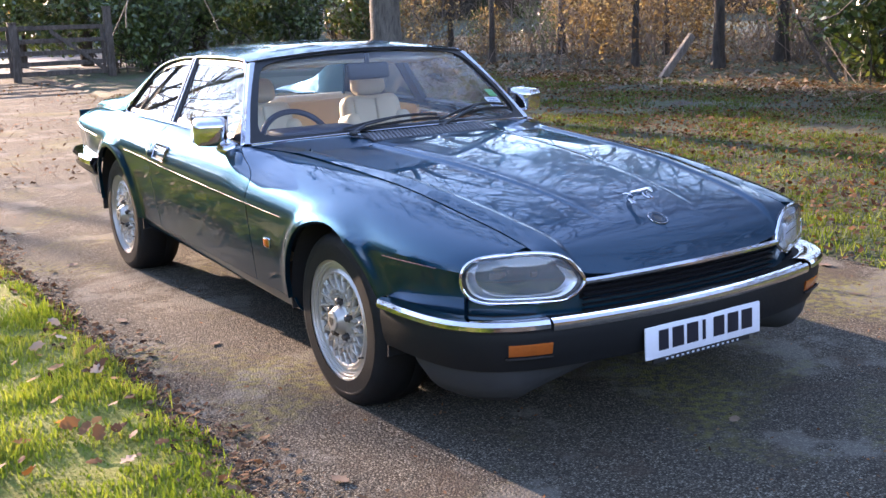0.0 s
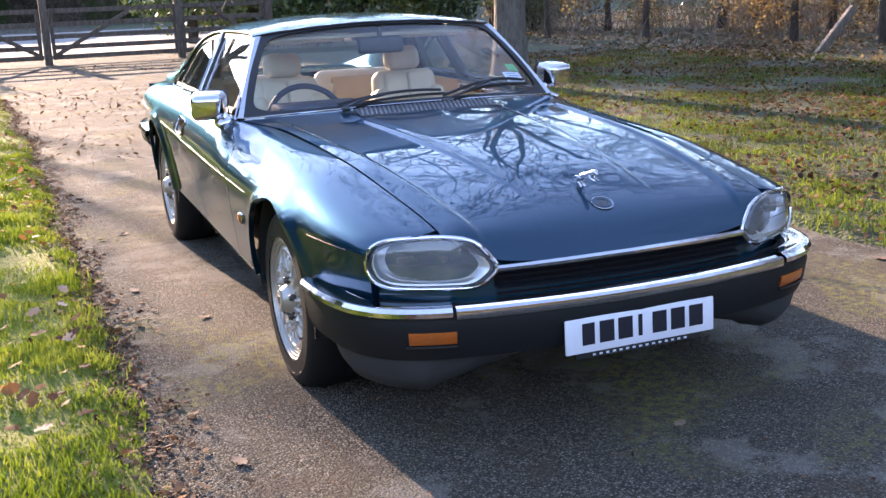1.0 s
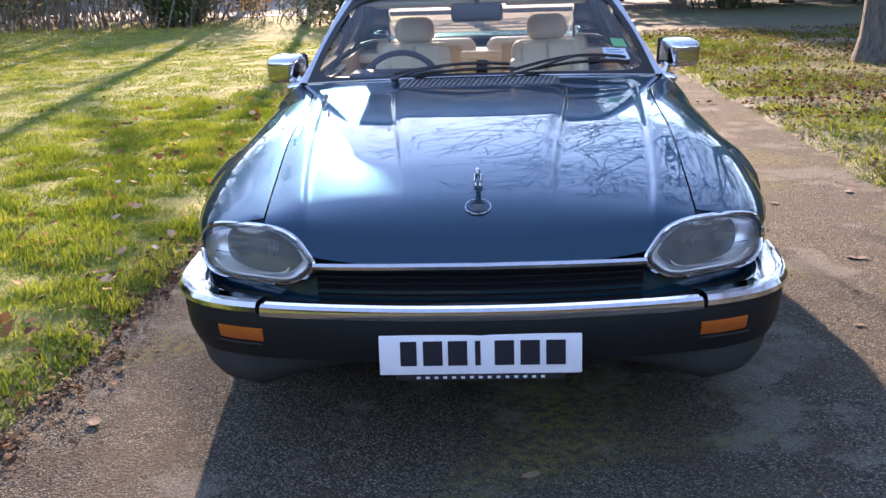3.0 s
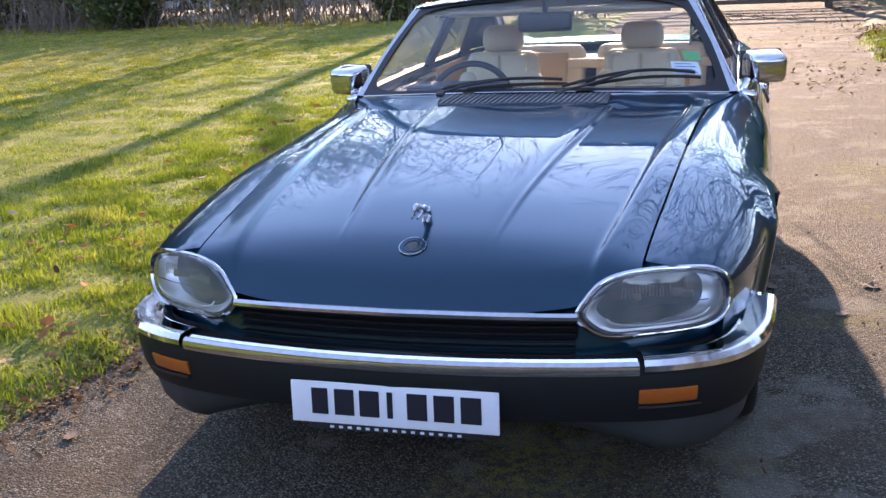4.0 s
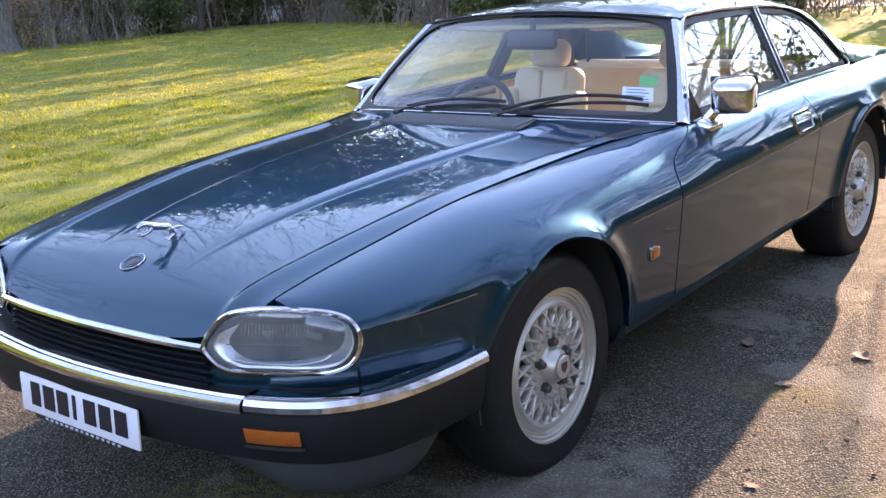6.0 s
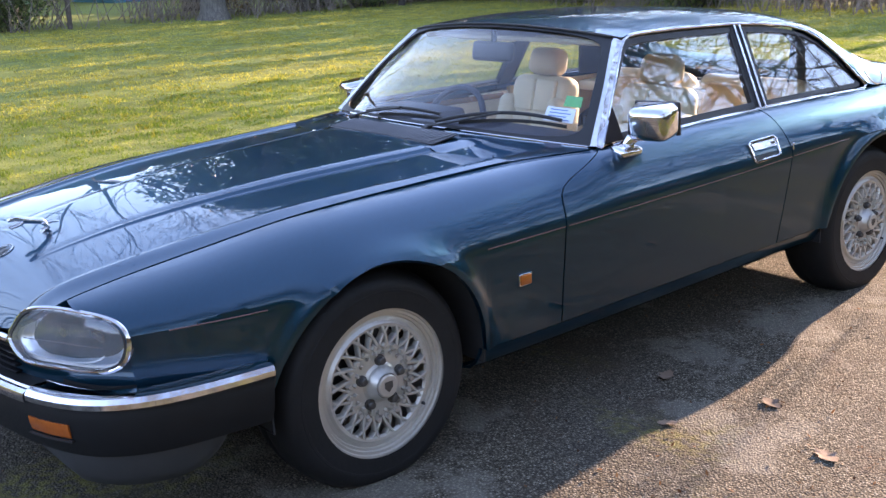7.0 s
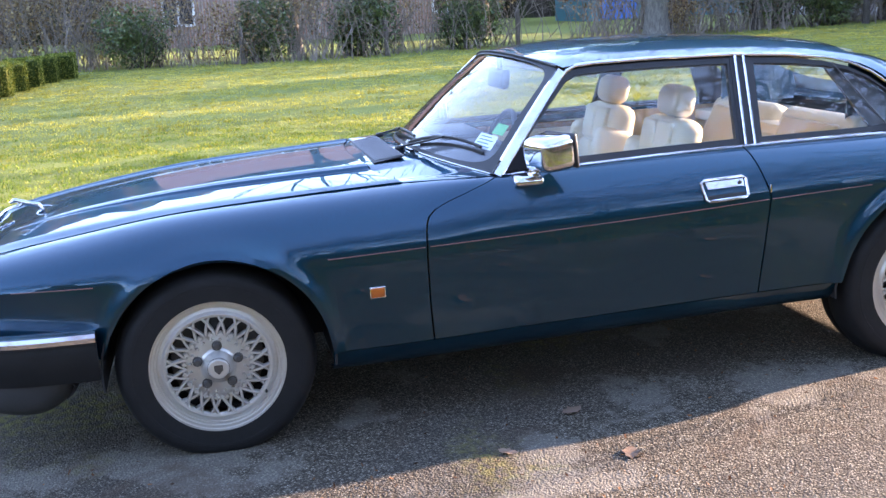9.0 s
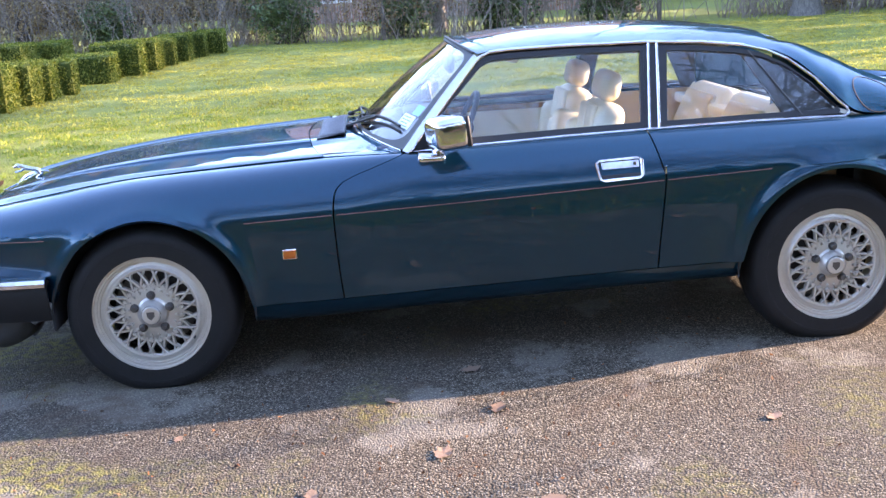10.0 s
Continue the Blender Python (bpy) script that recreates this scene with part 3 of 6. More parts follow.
for sx in (1, -1):
    # front wing, door, rear quarter
    def door_front_gap(z):
        return door_front(z) - GAP
    wing = panel("front_wing", side_rows(sx, wing_front, door_front_gap, 60, ycuts=arch_cols(*[ARCHES[0][i] for i in (0, 2)])), PAINT, car, thick=0.02, sharp=22)
    door = panel("door", side_rows(sx, lambda z: door_front(z) + GAP, lambda z: door_rear(z) - GAP, 30), PAINT, car, thick=0.02, sharp=22)
    quarter = panel("rear_quarter", side_rows(sx, lambda z: door_rear(z) + GAP, lambda z: 3.74, 60, ycuts=arch_cols(*[ARCHES[1][i] for i in (0, 2)])), PAINT, car, thick=0.02, sharp=22)
    # sill below the door
    rows = []
    for k, (dx, dz) in enumerate(((-0.042, -0.004), (-0.050, -0.022), (-0.064, -0.05), (-0.098, -0.078), (-0.15, -0.09))):
        rows.append([(sx * (XC(y) + dx), y, Z3(y) + dz) for y in np.linspace(0.375, 2.235, 24)])
    panel("sill", rows, PAINT, car, thick=0.01)
    # coachline along the crease
    for a, b in ((-0.60, -0.352), (0.375, 0.695), (0.712, 1.925), (1.94, 2.33), (2.87, 3.6)):
        path = [(sx * (body_x(y, ZC(y)) + 0.0012), y, ZC(y) - 0.001) for y in np.linspace(a, b, max(3, int((b - a) * 24)))]
        sweep("coachline", path, rect_profile(0.0016, 0.0027), PINK_LINE, car, "thin red coachline along the waist crease")
    # wheel wells
    for cy, cz, r in ARCHES:
        rows = []
        for x in np.linspace(0.48, 0.845, 6):
            rows.append([(sx * x, cy + (r + 0.012) * math.cos(a), cz + (r + 0.012) * math.sin(a)) for a in np.linspace(-0.12, math.pi + 0.12, 32)])
        panel("wheel_well", rows, VOID, car, thick=-0.006, centre=(sx * 0.6, cy, cz))
        box("wheel_well_wall", (sx * 0.47, cy, cz + 0.16), (0.02, 2 * r + 0.02, 0.40), VOID, car, bevel=0)
    # side marker lamp
    mx = body_x(0.53, 0.494)
    m = box("side_marker", (sx * (mx + 0.001), 0.53, 0.494), (0.014, 0.054, 0.040), CHROME, car, "chrome-edged side marker lamp", bevel=0.004)
    box("marker_lens", (sx * (mx + 0.006), 0.53, 0.494), (0.012, 0.046, 0.032), AMBER, m, "amber lens", bevel=0.004)
    # door handle: chrome frame round a recess with a paddle
    fr = [(sx * (body_x(y, z) + 0.004), y, z) for y, z in ((1.676, 0.752), (1.69, 0.759), (1.832, 0.764), (1.846, 0.757), (1.845, 0.702), (1.834, 0.694), (1.70, 0.689), (1.688, 0.695))]
    handle = sweep("door_handle", fr, rect_profile(0.012, 0.010), CHROME, door, "chrome door handle", up=(sx, 0, 0.2), closed=True)
    slab("handle_recess", [(sx * (body_x(y, z) + 0.0015), y, z) for y, z in ((1.684, 0.754), (1.838, 0.759), (1.838, 0.698), (1.696, 0.694))], 0.004, SEAL, handle, normal=(sx, 0, 0.2))
    slab("handle_paddle", [(sx * (body_x(y, z) + 0.006), y, z) for y, z in ((1.692, 0.753), (1.834, 0.757), (1.834, 0.733), (1.697, 0.730))], 0.006, CHROME, handle, "chrome paddle", normal=(sx, 0, 0.2))
    box("lock", (sx * (body_x(1.822, 0.742) + 0.008), 1.818, 0.746), (0.006, 0.012, 0.012), STEEL, handle, bevel=0.003)
    # rubbing catch at the door's rear edge
    box("striker_cover", (sx * (body_x(1.93, 0.70) + 0.002), 1.931, 0.716), (0.008, 0.007, 0.03), CHROME, car, bevel=0.002)

# bonnet
ZCEN = curve1((-0.915, 0.535), (-0.895, 0.556), (-0.866, 0.580), (-0.83, 0.612), (-0.78, 0.645), (-0.70, 0.680), (-0.6, 0.705), (-0.4, 0.742), (0.0, 0.786), (0.3, 0.807), (0.6, 0.822))
YFRONT = curve1((0.0, -0.902), (0.2, -0.893), (0.42, -0.866), (0.50, -0.842), (0.575, -0.802), (0.66, -0.762), (0.72, -0.728), (0.77, -0.692))
RIDGE_OUT = curve1((-0.85, 0.458), (-0.6, 0.497), (0.0, 0.556), (0.6, 0.607))
RIDGE_IN = curve1((-0.8, 0.185), (-0.6, 0.20), (0.35, 0.298), (0.6, 0.318))


def bonnet_rear(x):
    return 0.585 + 0.085 * (x / 0.66) ** 2


def bonnet_z(x, y):
    a, xs = abs(x), X0(y)
    z = ZCEN(y) + (Z0(y) - ZCEN(y)) * min(1.3, a / xs) ** 2.6
    fade = min(1.0, max(0.0, (y + 0.72) / 0.8)) ** 0.8
    d = a - RIDGE_IN(y)
    k = min(1.0, max(0.0, (0.020 - d) / 0.062))
    z += 0.014 * fade * (1 - (1 - k) ** 2.2) + 0.0065 * fade * math.exp(-((d - 0.010) / 0.0075) ** 2)
    d = a - RIDGE_OUT(y)
    f2 = min(1.0, max(0.0, (y + 0.86) / 0.12))
    z += 0.009 * f2 * (math.exp(-(d / 0.06) ** 2) if d > 0 else math.exp(-(d / 0.014) ** 2))
    return z


def bonnet_front(x):
    return YFRONT(abs(x)) + 0.014 * min(1.0, max(0.0, (abs(x) - 0.42) / 0.12))


rows = []
xs_u = [i / 160 - 1 for i in range(321)]
for j in range(46):
    v = (j / 45) ** 1.35
    row = []
    for u in xs_u:
        x = u * 0.58
        for _ in range(3):
            y = lerp(bonnet_front(x), bonnet_rear(x), v)
            x = u * (X0(y) - 0.0055)
        row.append((x, y, bonnet_z(x, y)))
    rows.append(row)
bonnet = panel("bonnet", rows, PAINT, car, thick=0.014, sharp=40)

# scuttle between bonnet and windscreen, with its air intake grille
def screen(u, v, out=0.0):
    k = 1 - u * u
    b = Vector((0.722 * u, 0.972 - 0.175 * k, 0.827 + 0.031 * k))
    t = Vector((0.548 * u, 1.276 - 0.062 * k, 1.153 + 0.036 * k))
    p = b.lerp(t, v)
    n = Vector((0.55 * u, -0.75, 0.66)).normalized()
    return p + n * (0.012 * math.sin(math.pi * v) + out)


rows = []
for v in np.linspace(0, 1, 7):
    row = []
    for u in np.linspace(-1, 1, 41):
        x = u * 0.655
        y0 = bonnet_rear(x) + 0.004
        p0 = Vector((x, y0, bonnet_z(x, y0) - 0.003))
        e = screen(u, 0, 0.0)
        p1 = Vector((e.x * 1.035, e.y - 0.004, e.z - 0.004))
        row.append(p0.lerp(p1, v))
    rows.append(row)
panel("scuttle_panel", rows, PAINT, car, thick=0.01)
def scuttle_z(y):
    z0 = bonnet_z(0, 0.589) - 0.003
    return lerp(z0, screen(0, 0).z - 0.004, (y - 0.589) / 0.204)


vent = box("air_intake_grille", (0, 0.690, scuttle_z(0.690) + 0.0005), (0.63, 0.120, 0.006), BLACK, car, "black slatted air intake at the windscreen", bevel=0.002, rot=(10, 0, 0))
for i in range(30):
    box("slat", (-0.292 + i * 0.0201, 0.690, scuttle_z(0.690) + 0.005), (0.0075, 0.108, 0.007), SLAT_SHEEN, vent, bevel=0.0015, seg=1, rot=(10, 0, -14))

# nose: front panel, grille, headlamps
def face_y(x, z):
    return YFRONT(abs(x)) + (z - 0.55) * 0.15


rows = []
for z in np.linspace(0.36, 0.645, 8):
    rows.append([(x, face_y(x, z) + 0.035 + 0.05 * max(0, abs(x) - 0.6) / 0.17, z if abs(x) < 0.575 else min(z, 0.66)) for x in np.linspace(-0.755, 0.755, 41) if True])
rows2 = [[(x, y, min(z, bonnet_z(x, y) - 0.012)) for x, y, z in r] for r in rows]
panel("nose_panel", rows2, PAINT, car, thick=0.01)
grille = panel("radiator_grille", [[(x, YFRONT(abs(x)) + 0.026, z) for x in np.linspace(-0.43, 0.43, 21)] for z in (0.40, 0.47, 0.54)], GRILLE, car, "black horizontal-bar radiator grille", thick=0.01)
for k in range(7):
    z = 0.418 + k * 0.0175
    sweep("grille_bar", [(x, YFRONT(abs(x)) + 0.012, z) for x in np.linspace(-0.425, 0.425, 25)], rect_profile(0.018, 0.005), GRILLE, grille)
sweep("grille_trim", [(x, YFRONT(abs(x)) - 0.004, 0.549 + 0.004 * (1 - (x / 0.43) ** 2)) for x in np.linspace(-0.432, 0.432, 31)], rect_profile(0.020, 0.022, 0.35), CHROME, car, "chrome strip over the radiator grille")

LAMP = ((0.428, 0.553), (0.450, 0.592), (0.478, 0.623), (0.515, 0.640), (0.57, 0.646), (0.65, 0.645), (0.715, 0.638), (0.752, 0.620), (0.770, 0.588), (0.771, 0.552), (0.756, 0.520), (0.722, 0.503), (0.66, 0.497), (0.56, 0.496), (0.495, 0.501), (0.455, 0.520))
for sx in (1, -1):
    loop = [p.to_3d() for p in [Vector((a, b)) for a, b in LAMP]]
    loop = smooth_path([(p.x, p.y, 0) for p in loop], 4, True)

    def lamp_pt(px, pz, out=0.0, scale=1.0):
        x, z = 0.61 + (px - 0.61) * scale, 0.571 + (pz - 0.571) * scale
        return Vector((sx * x, face_y(x, z) - out, z))
    rim = [lamp_pt(p.x, p.y, 0.002, 0.985) for p in loop]
    lamp = sweep("headlamp", rim, rect_profile(0.012, 0.013, 0.4), CHROME, car, "wide chrome-rimmed headlamp", up=(sx * 0.3, -1, 0.3), closed=True)

    def disc(scales, depth, name, mat, label=""):
        verts, faces, n = [], [], len(loop)
        for s, d in zip(scales, depth):
            verts += [lamp_pt(p.x, p.y, d, s) for p in loop]
        faces = grid_faces(len(scales), n, wrap=True)
        verts.append(lamp_pt(0.61, 0.571, depth[-1], 1.0))
        c, base = len(verts) - 1, (len(scales) - 1) * n
        faces += [(base + i, base + (i + 1) % n, c) for i in range(n)]
        return piece(name, verts, faces, mat, lamp, label, 50)
    disc((0.97, 0.90, 0.87, 0.60, 0.30), (0.000, 0.003, 0.010, 0.014, 0.016), "lamp_lens", LENS_GLASS, "clear lens")
    ringv = [lamp_pt(p.x, p.y, -0.002, 0.985) for p in loop] + [lamp_pt(p.x, p.y, 0.004, 0.92) for p in loop] + [lamp_pt(p.x, p.y, -0.006, 0.885) for p in loop]
    piece("lamp_surround", ringv, grid_faces(3, len(loop), wrap=True), LAMP_GREY, lamp, "dark glassy lens surround", 50)
    disc((0.97, 0.84, 0.80, 0.70, 0.45, 0.2), (-0.012, -0.014, -0.030, -0.055, -0.075, -0.082), "reflector", REFLECTOR, "silvered reflector")
    for dx, w in ((0.035, 0.05), (-0.07, 0.035)):
        p = lamp_pt(0.61 + dx, 0.574, -0.045)
        part("bulb_shield", box_bm((w * 1.6, 0.012, 0.02), 0.005, 2, pose(*p)), STEEL, lamp)
    for k in range(22):
        x = 0.53 + k * 0.0075
        sweep("lens_flute", [lamp_pt(x, 0.585, 0.009), lamp_pt(x, 0.60, 0.0085), lamp_pt(x, 0.613, 0.007)], ring_profile(0.0014, 0.0014, 5), LENS_GLASS, lamp)
    sweep("lens_seam", [lamp_pt(x, 0.566, 0.013) for x in np.linspace(0.50, 0.72, 8)], ring_profile(0.0013, 0.0013, 5), LAMP_GREY, lamp)
    sweep("lower_bevel", [lamp_pt(0.61 + 0.115 * math.sin(a), 0.566 - 0.046 * abs(math.cos(a)) ** 0.5, 0.010) for a in np.linspace(-1.35, 1.35, 13)], rect_profile(0.005, 0.004), REFLECTOR, lamp, "bright lower bevel")

# front bumper: dark shell, chrome blade in three lengths, indicators, plate
BUMP = smooth_path([(0.874, -0.362, 0), (0.868, -0.50, 0), (0.853, -0.62, 0), (0.822, -0.715, 0), (0.765, -0.795, 0), (0.68, -0.852, 0), (0.575, -0.890, 0), (0.42, -0.922, 0), (0.2, -0.949, 0), (0, -0.957, 0)], 12)
BUMP = BUMP + [Vector((-p.x, p.y, 0)) for p in reversed(BUMP[:-1])]


def along(path, profile, zoff=None, keep=None):
    """Rows of a profile of (inset, z) pairs carried round the plan of a bumper."""
    n, rows = len(path), []
    for d, z in profile:
        row = []
        for i, p in enumerate(path):
            t = (path[min(n - 1, i + 1)] - path[max(0, i - 1)]).normalized()
            q = p + Vector((-t.y, t.x, 0)) * d * INWARD
            row.append((q.x, q.y, z + (zoff(p) if zoff else 0)))
        if keep:
            row = [q for q, p in zip(row, path) if keep(p)]
        rows.append(row)
    return rows


INWARD = -1
bumper = panel("front_bumper", along(BUMP, [(0.10, 0.445), (0.05, 0.452), (0.012, 0.446), (0.004, 0.430), (0.002, 0.40), (0.010, 0.340), (0.026, 0.300), (0.08, 0.285)]), BUMPER_BLACK, car, "dark bumper with chrome blade", thick=0.01, centre=(0, 0, 0.38))
panel("chin_spoiler", along([p for p in BUMP if p.y < -0.46], [(0.030, 0.335), (0.036, 0.29), (0.05, 0.235), (0.075, 0.200), (0.12, 0.175), (0.20, 0.168)], zoff=lambda p: 0.125 * max(0.0, 1 - (p.x / 0.66) ** 2) + 0.15 * (1 - math.sqrt(max(0.0, 1 - max(0.0, (p.y + 0.62) / 0.17) ** 2)))), DUSTY, bumper, "dusty grey chin spoiler", thick=0.01, centre=(0, 0, 0.4))
blade = [(0.018, 0.456), (0.004, 0.457), (-0.006, 0.450), (-0.009, 0.438), (-0.006, 0.426), (0.004, 0.420)]
panel("chrome_blade", along(BUMP, blade, keep=lambda p: abs(p.x) < 0.575), CHROME, bumper, "chrome centre blade", thick=0.004, centre=(0, 0, 0.43))
for sx in (1, -1):
    cap = [(0.072, 0.452), (0.062, 0.461), (0.030, 0.463), (0.012, 0.466), (-0.002, 0.462), (-0.010, 0.450), (-0.0095, 0.436), (0.0, 0.427)]
    panel("bumper_cap", along(BUMP, cap, keep=lambda p: sx * p.x > 0.577), CHROME, bumper, "chrome bumper corner", thick=0.004, centre=(0, 0, 0.43))
    ind = panel("indicator_lamp", along(BUMP, [(-0.001, 0.390), (-0.002, 0.385), (0.001, 0.368), (0.006, 0.352)], keep=lambda p: 0.572 < sx * p.x < 0.708), AMBER, bumper, "amber indicator lamp", thick=0.012, centre=(0, 0, 0.38))
    panel("indicator_trim", along(BUMP, [(-0.003, 0.349), (-0.003, 0.344), (0.01, 0.342)], keep=lambda p: 0.565 < sx * p.x < 0.715), BLACK, ind, thick=0.006, centre=(0, 0, 0.38))

plate = box("number_plate", (0.0, -0.952, 0.333), (0.522, 0.008, 0.106), PLATE_WHITE, bumper, "white front number plate", bevel=0.004, rot=(-3, 0, 0))
for x, w in ((-0.185, 0.042), (-0.122, 0.05), (-0.058, 0.05), (-0.006, 0.014), (0.062, 0.05), (0.128, 0.05), (0.194, 0.05)):
    box("plate_bar", (x, -0.9575, 0.338), (w, 0.002, 0.066), PLATE_INK, plate, bevel=0.0005, seg=1, rot=(-3, 0, 0))
box("plate_footer_bar", (0.02, -0.9565, 0.288), (0.15, 0.002, 0.005), PLATE_INK, plate, bevel=0, rot=(-3, 0, 0))
box("plate_backing", (0.0, -0.946, 0.272), (0.44, 0.006, 0.024), BLACK, bumper, bevel=0.002)
for k in range(15):
    box("lettering_bar", (-0.161 + k * 0.023, -0.9495, 0.2685), (0.010, 0.002, 0.006), WHITE_CARD, bumper, bevel=0)

# bonnet badge and ornament
bz = bonnet_z(0, -0.73)
slope = math.atan2(bonnet_z(0, -0.70) - bonnet_z(0, -0.76), 0.06)
badge = lathe("bonnet_badge", [(0.0, 0.002), (0.034, 0.002), (0.036, -0.002)], 32, PAINT, car, "round bonnet badge with chrome rings")
badge.matrix_basis = Matrix.Translation((0, -0.73, bz)) @ Euler((slope, 0, 0)).to_matrix().to_4x4() @ pose(0, 0, 0, 0, -90, 0)
for r0, mat in ((0.035, CHROME), (0.023, STEEL)):
    lathe("badge_ring", [(r0 - 0.0018, 0.002), (r0 - 0.0014, 0.0036), (r0, 0.0036), (r0 + 0.0006, 0.002)], 32, mat, badge, "thin metal ring")
lathe("badge_centre", [(0.0, 0.0045), (0.012, 0.004), (0.015, 0.002)], 20, STEEL, badge)
oz = bonnet_z(0, -0.60)
def chrome_form(name, path, radii, parent, label="", n=3):
    """A round form of varying thickness along a path, closed at both ends."""
    pts = smooth_path(path, n)
    rad = [float(np.interp(i / (len(pts) - 1), np.linspace(0, 1, len(radii)), radii)) for i in range(len(pts))]
    verts = []
    for i, p in enumerate(pts):
        t = (pts[min(len(pts) - 1, i + 1)] - pts[max(0, i - 1)]).normalized()
        u = Vector((1, 0, 0))
        w = t.cross(u).normalized()
        verts += [p + (u * 0.85 * math.cos(q) + w * math.sin(q)) * rad[i] for q in np.linspace(0, 2 * math.pi, 9)[:-1]]
    k = len(pts)
    return piece(name, verts, grid_faces(k, 8, wrap=True) + [tuple(range(8)), tuple((k - 1) * 8 + q for q in range(8))], CHROME, parent, label, 50)


orn = chrome_form("bonnet_ornament", [(0, -0.590, oz + 0.020), (0, -0.606, oz + 0.030), (0, -0.630, oz + 0.036), (0, -0.658, oz + 0.043), (0, -0.676, oz + 0.051), (0, -0.690, oz + 0.052), (0, -0.704, oz + 0.046)], (0.004, 0.010, 0.009, 0.011, 0.0085, 0.0095, 0.004), car, "chrome leaping bonnet ornament", 4)
chrome_form("ornament_tail", [(0, -0.592, oz + 0.022), (0, -0.572, oz + 0.024), (0, -0.556, oz + 0.020)], (0.0045, 0.0035, 0.002), orn)
for s_ in (-1, 1):
    chrome_form("ornament_strut", [(s_ * 0.006, -0.662, oz + 0.038), (s_ * 0.008, -0.676, oz + 0.030), (s_ * 0.007, -0.700, oz + 0.026)], (0.006, 0.004, 0.0035), orn)
    chrome_form("ornament_stem", [(s_ * 0.006, -0.602, oz + 0.026), (s_ * 0.008, -0.592, oz + 0.010), (s_ * 0.006, -0.606, oz + 0.002), (s_ * 0.006, -0.612, oz - 0.008)], (0.008, 0.006, 0.005, 0.006), orn)

# windscreen, seal, pillars
rows = [[screen(u, v) for u in np.linspace(-0.985, 0.985, 33)] for v in np.linspace(0.015, 0.985, 15)]
windscreen = panel("windscreen", rows, GLASS, car, "clear windscreen", thick=0.002)
def rounded(a, b, power, n):
    """Points of a rounded rectangle in the (u, v) of the windscreen."""
    out = []
    for i in range(n):
        w = 2 * math.pi * i / n
        c, s = math.cos(w), math.sin(w)
        k = (abs(c) ** power + abs(s) ** power) ** (-1 / power)
        out.append((a * c * k, 0.5 + b * s * k))
    return out


def frame_strip(name, inner, outer, out, mat, label=""):
    n = 160
    lo = [screen(u, v, out) for u, v in rounded(outer[0], outer[1], outer[2], n)]
    li = [screen(u, v, out) for u, v in rounded(inner[0], inner[1], inner[2], n)]
    down = Vector((0, -0.6, 0.6)) * 0.006
    verts = lo + li + [p - down for p in lo] + [p - down for p in li]
    faces = [(i, (i + 1) % n, n + (i + 1) % n, n + i) for i in range(n)]
    faces += [(i, (i + 1) % n, 2 * n + (i + 1) % n, 2 * n + i) for i in range(n)]
    faces += [(n + i, n + (i + 1) % n, 3 * n + (i + 1) % n, 3 * n + i) for i in range(n)]
    return piece(name, verts, faces, mat, windscreen, label, 40)


frame_strip("black_border", (0.968, 0.476, 9), (1.022, 0.503, 40), 0.007, SEAL, "black border round the windscreen")
for v, nm in ((0.0, "lower_trim"), (1.0, "upper_trim")):
    sweep(nm, [screen(u, v, 0.006) + Vector((0, 0, 0.004 * (1 if v else -1))) for u in np.linspace(-1.0, 1.0, 41)], rect_profile(0.012, 0.008), CHROME if v == 0 else SEAL, windscreen, "chrome windscreen strip" if v == 0 else "black windscreen strip")


def side_x(z):
    return 0.757 - (z - 0.825) * 0.53


def side_pt(sx, y, z, out=0.0):
    return Vector((sx * (side_x(z) + out), y, z + out * 0.5))


DLO = ((0.995, 0.822), (1.07, 0.905), (1.17, 1.015), (1.265, 1.12), (1.292, 1.145), (1.33, 1.160), (1.40, 1.165), (1.62, 1.168), (1.94, 1.163), (2.15, 1.151), (2.30, 1.132), (2.40, 1.107), (2.48, 1.068), (2.57, 0.995), (2.645, 0.908), (2.676, 0.878), (2.682, 0.862), (2.66, 0.851), (2.3, 0.852), (1.93, 0.849), (1.58, 0.843), (1.25, 0.833), (1.05, 0.824))
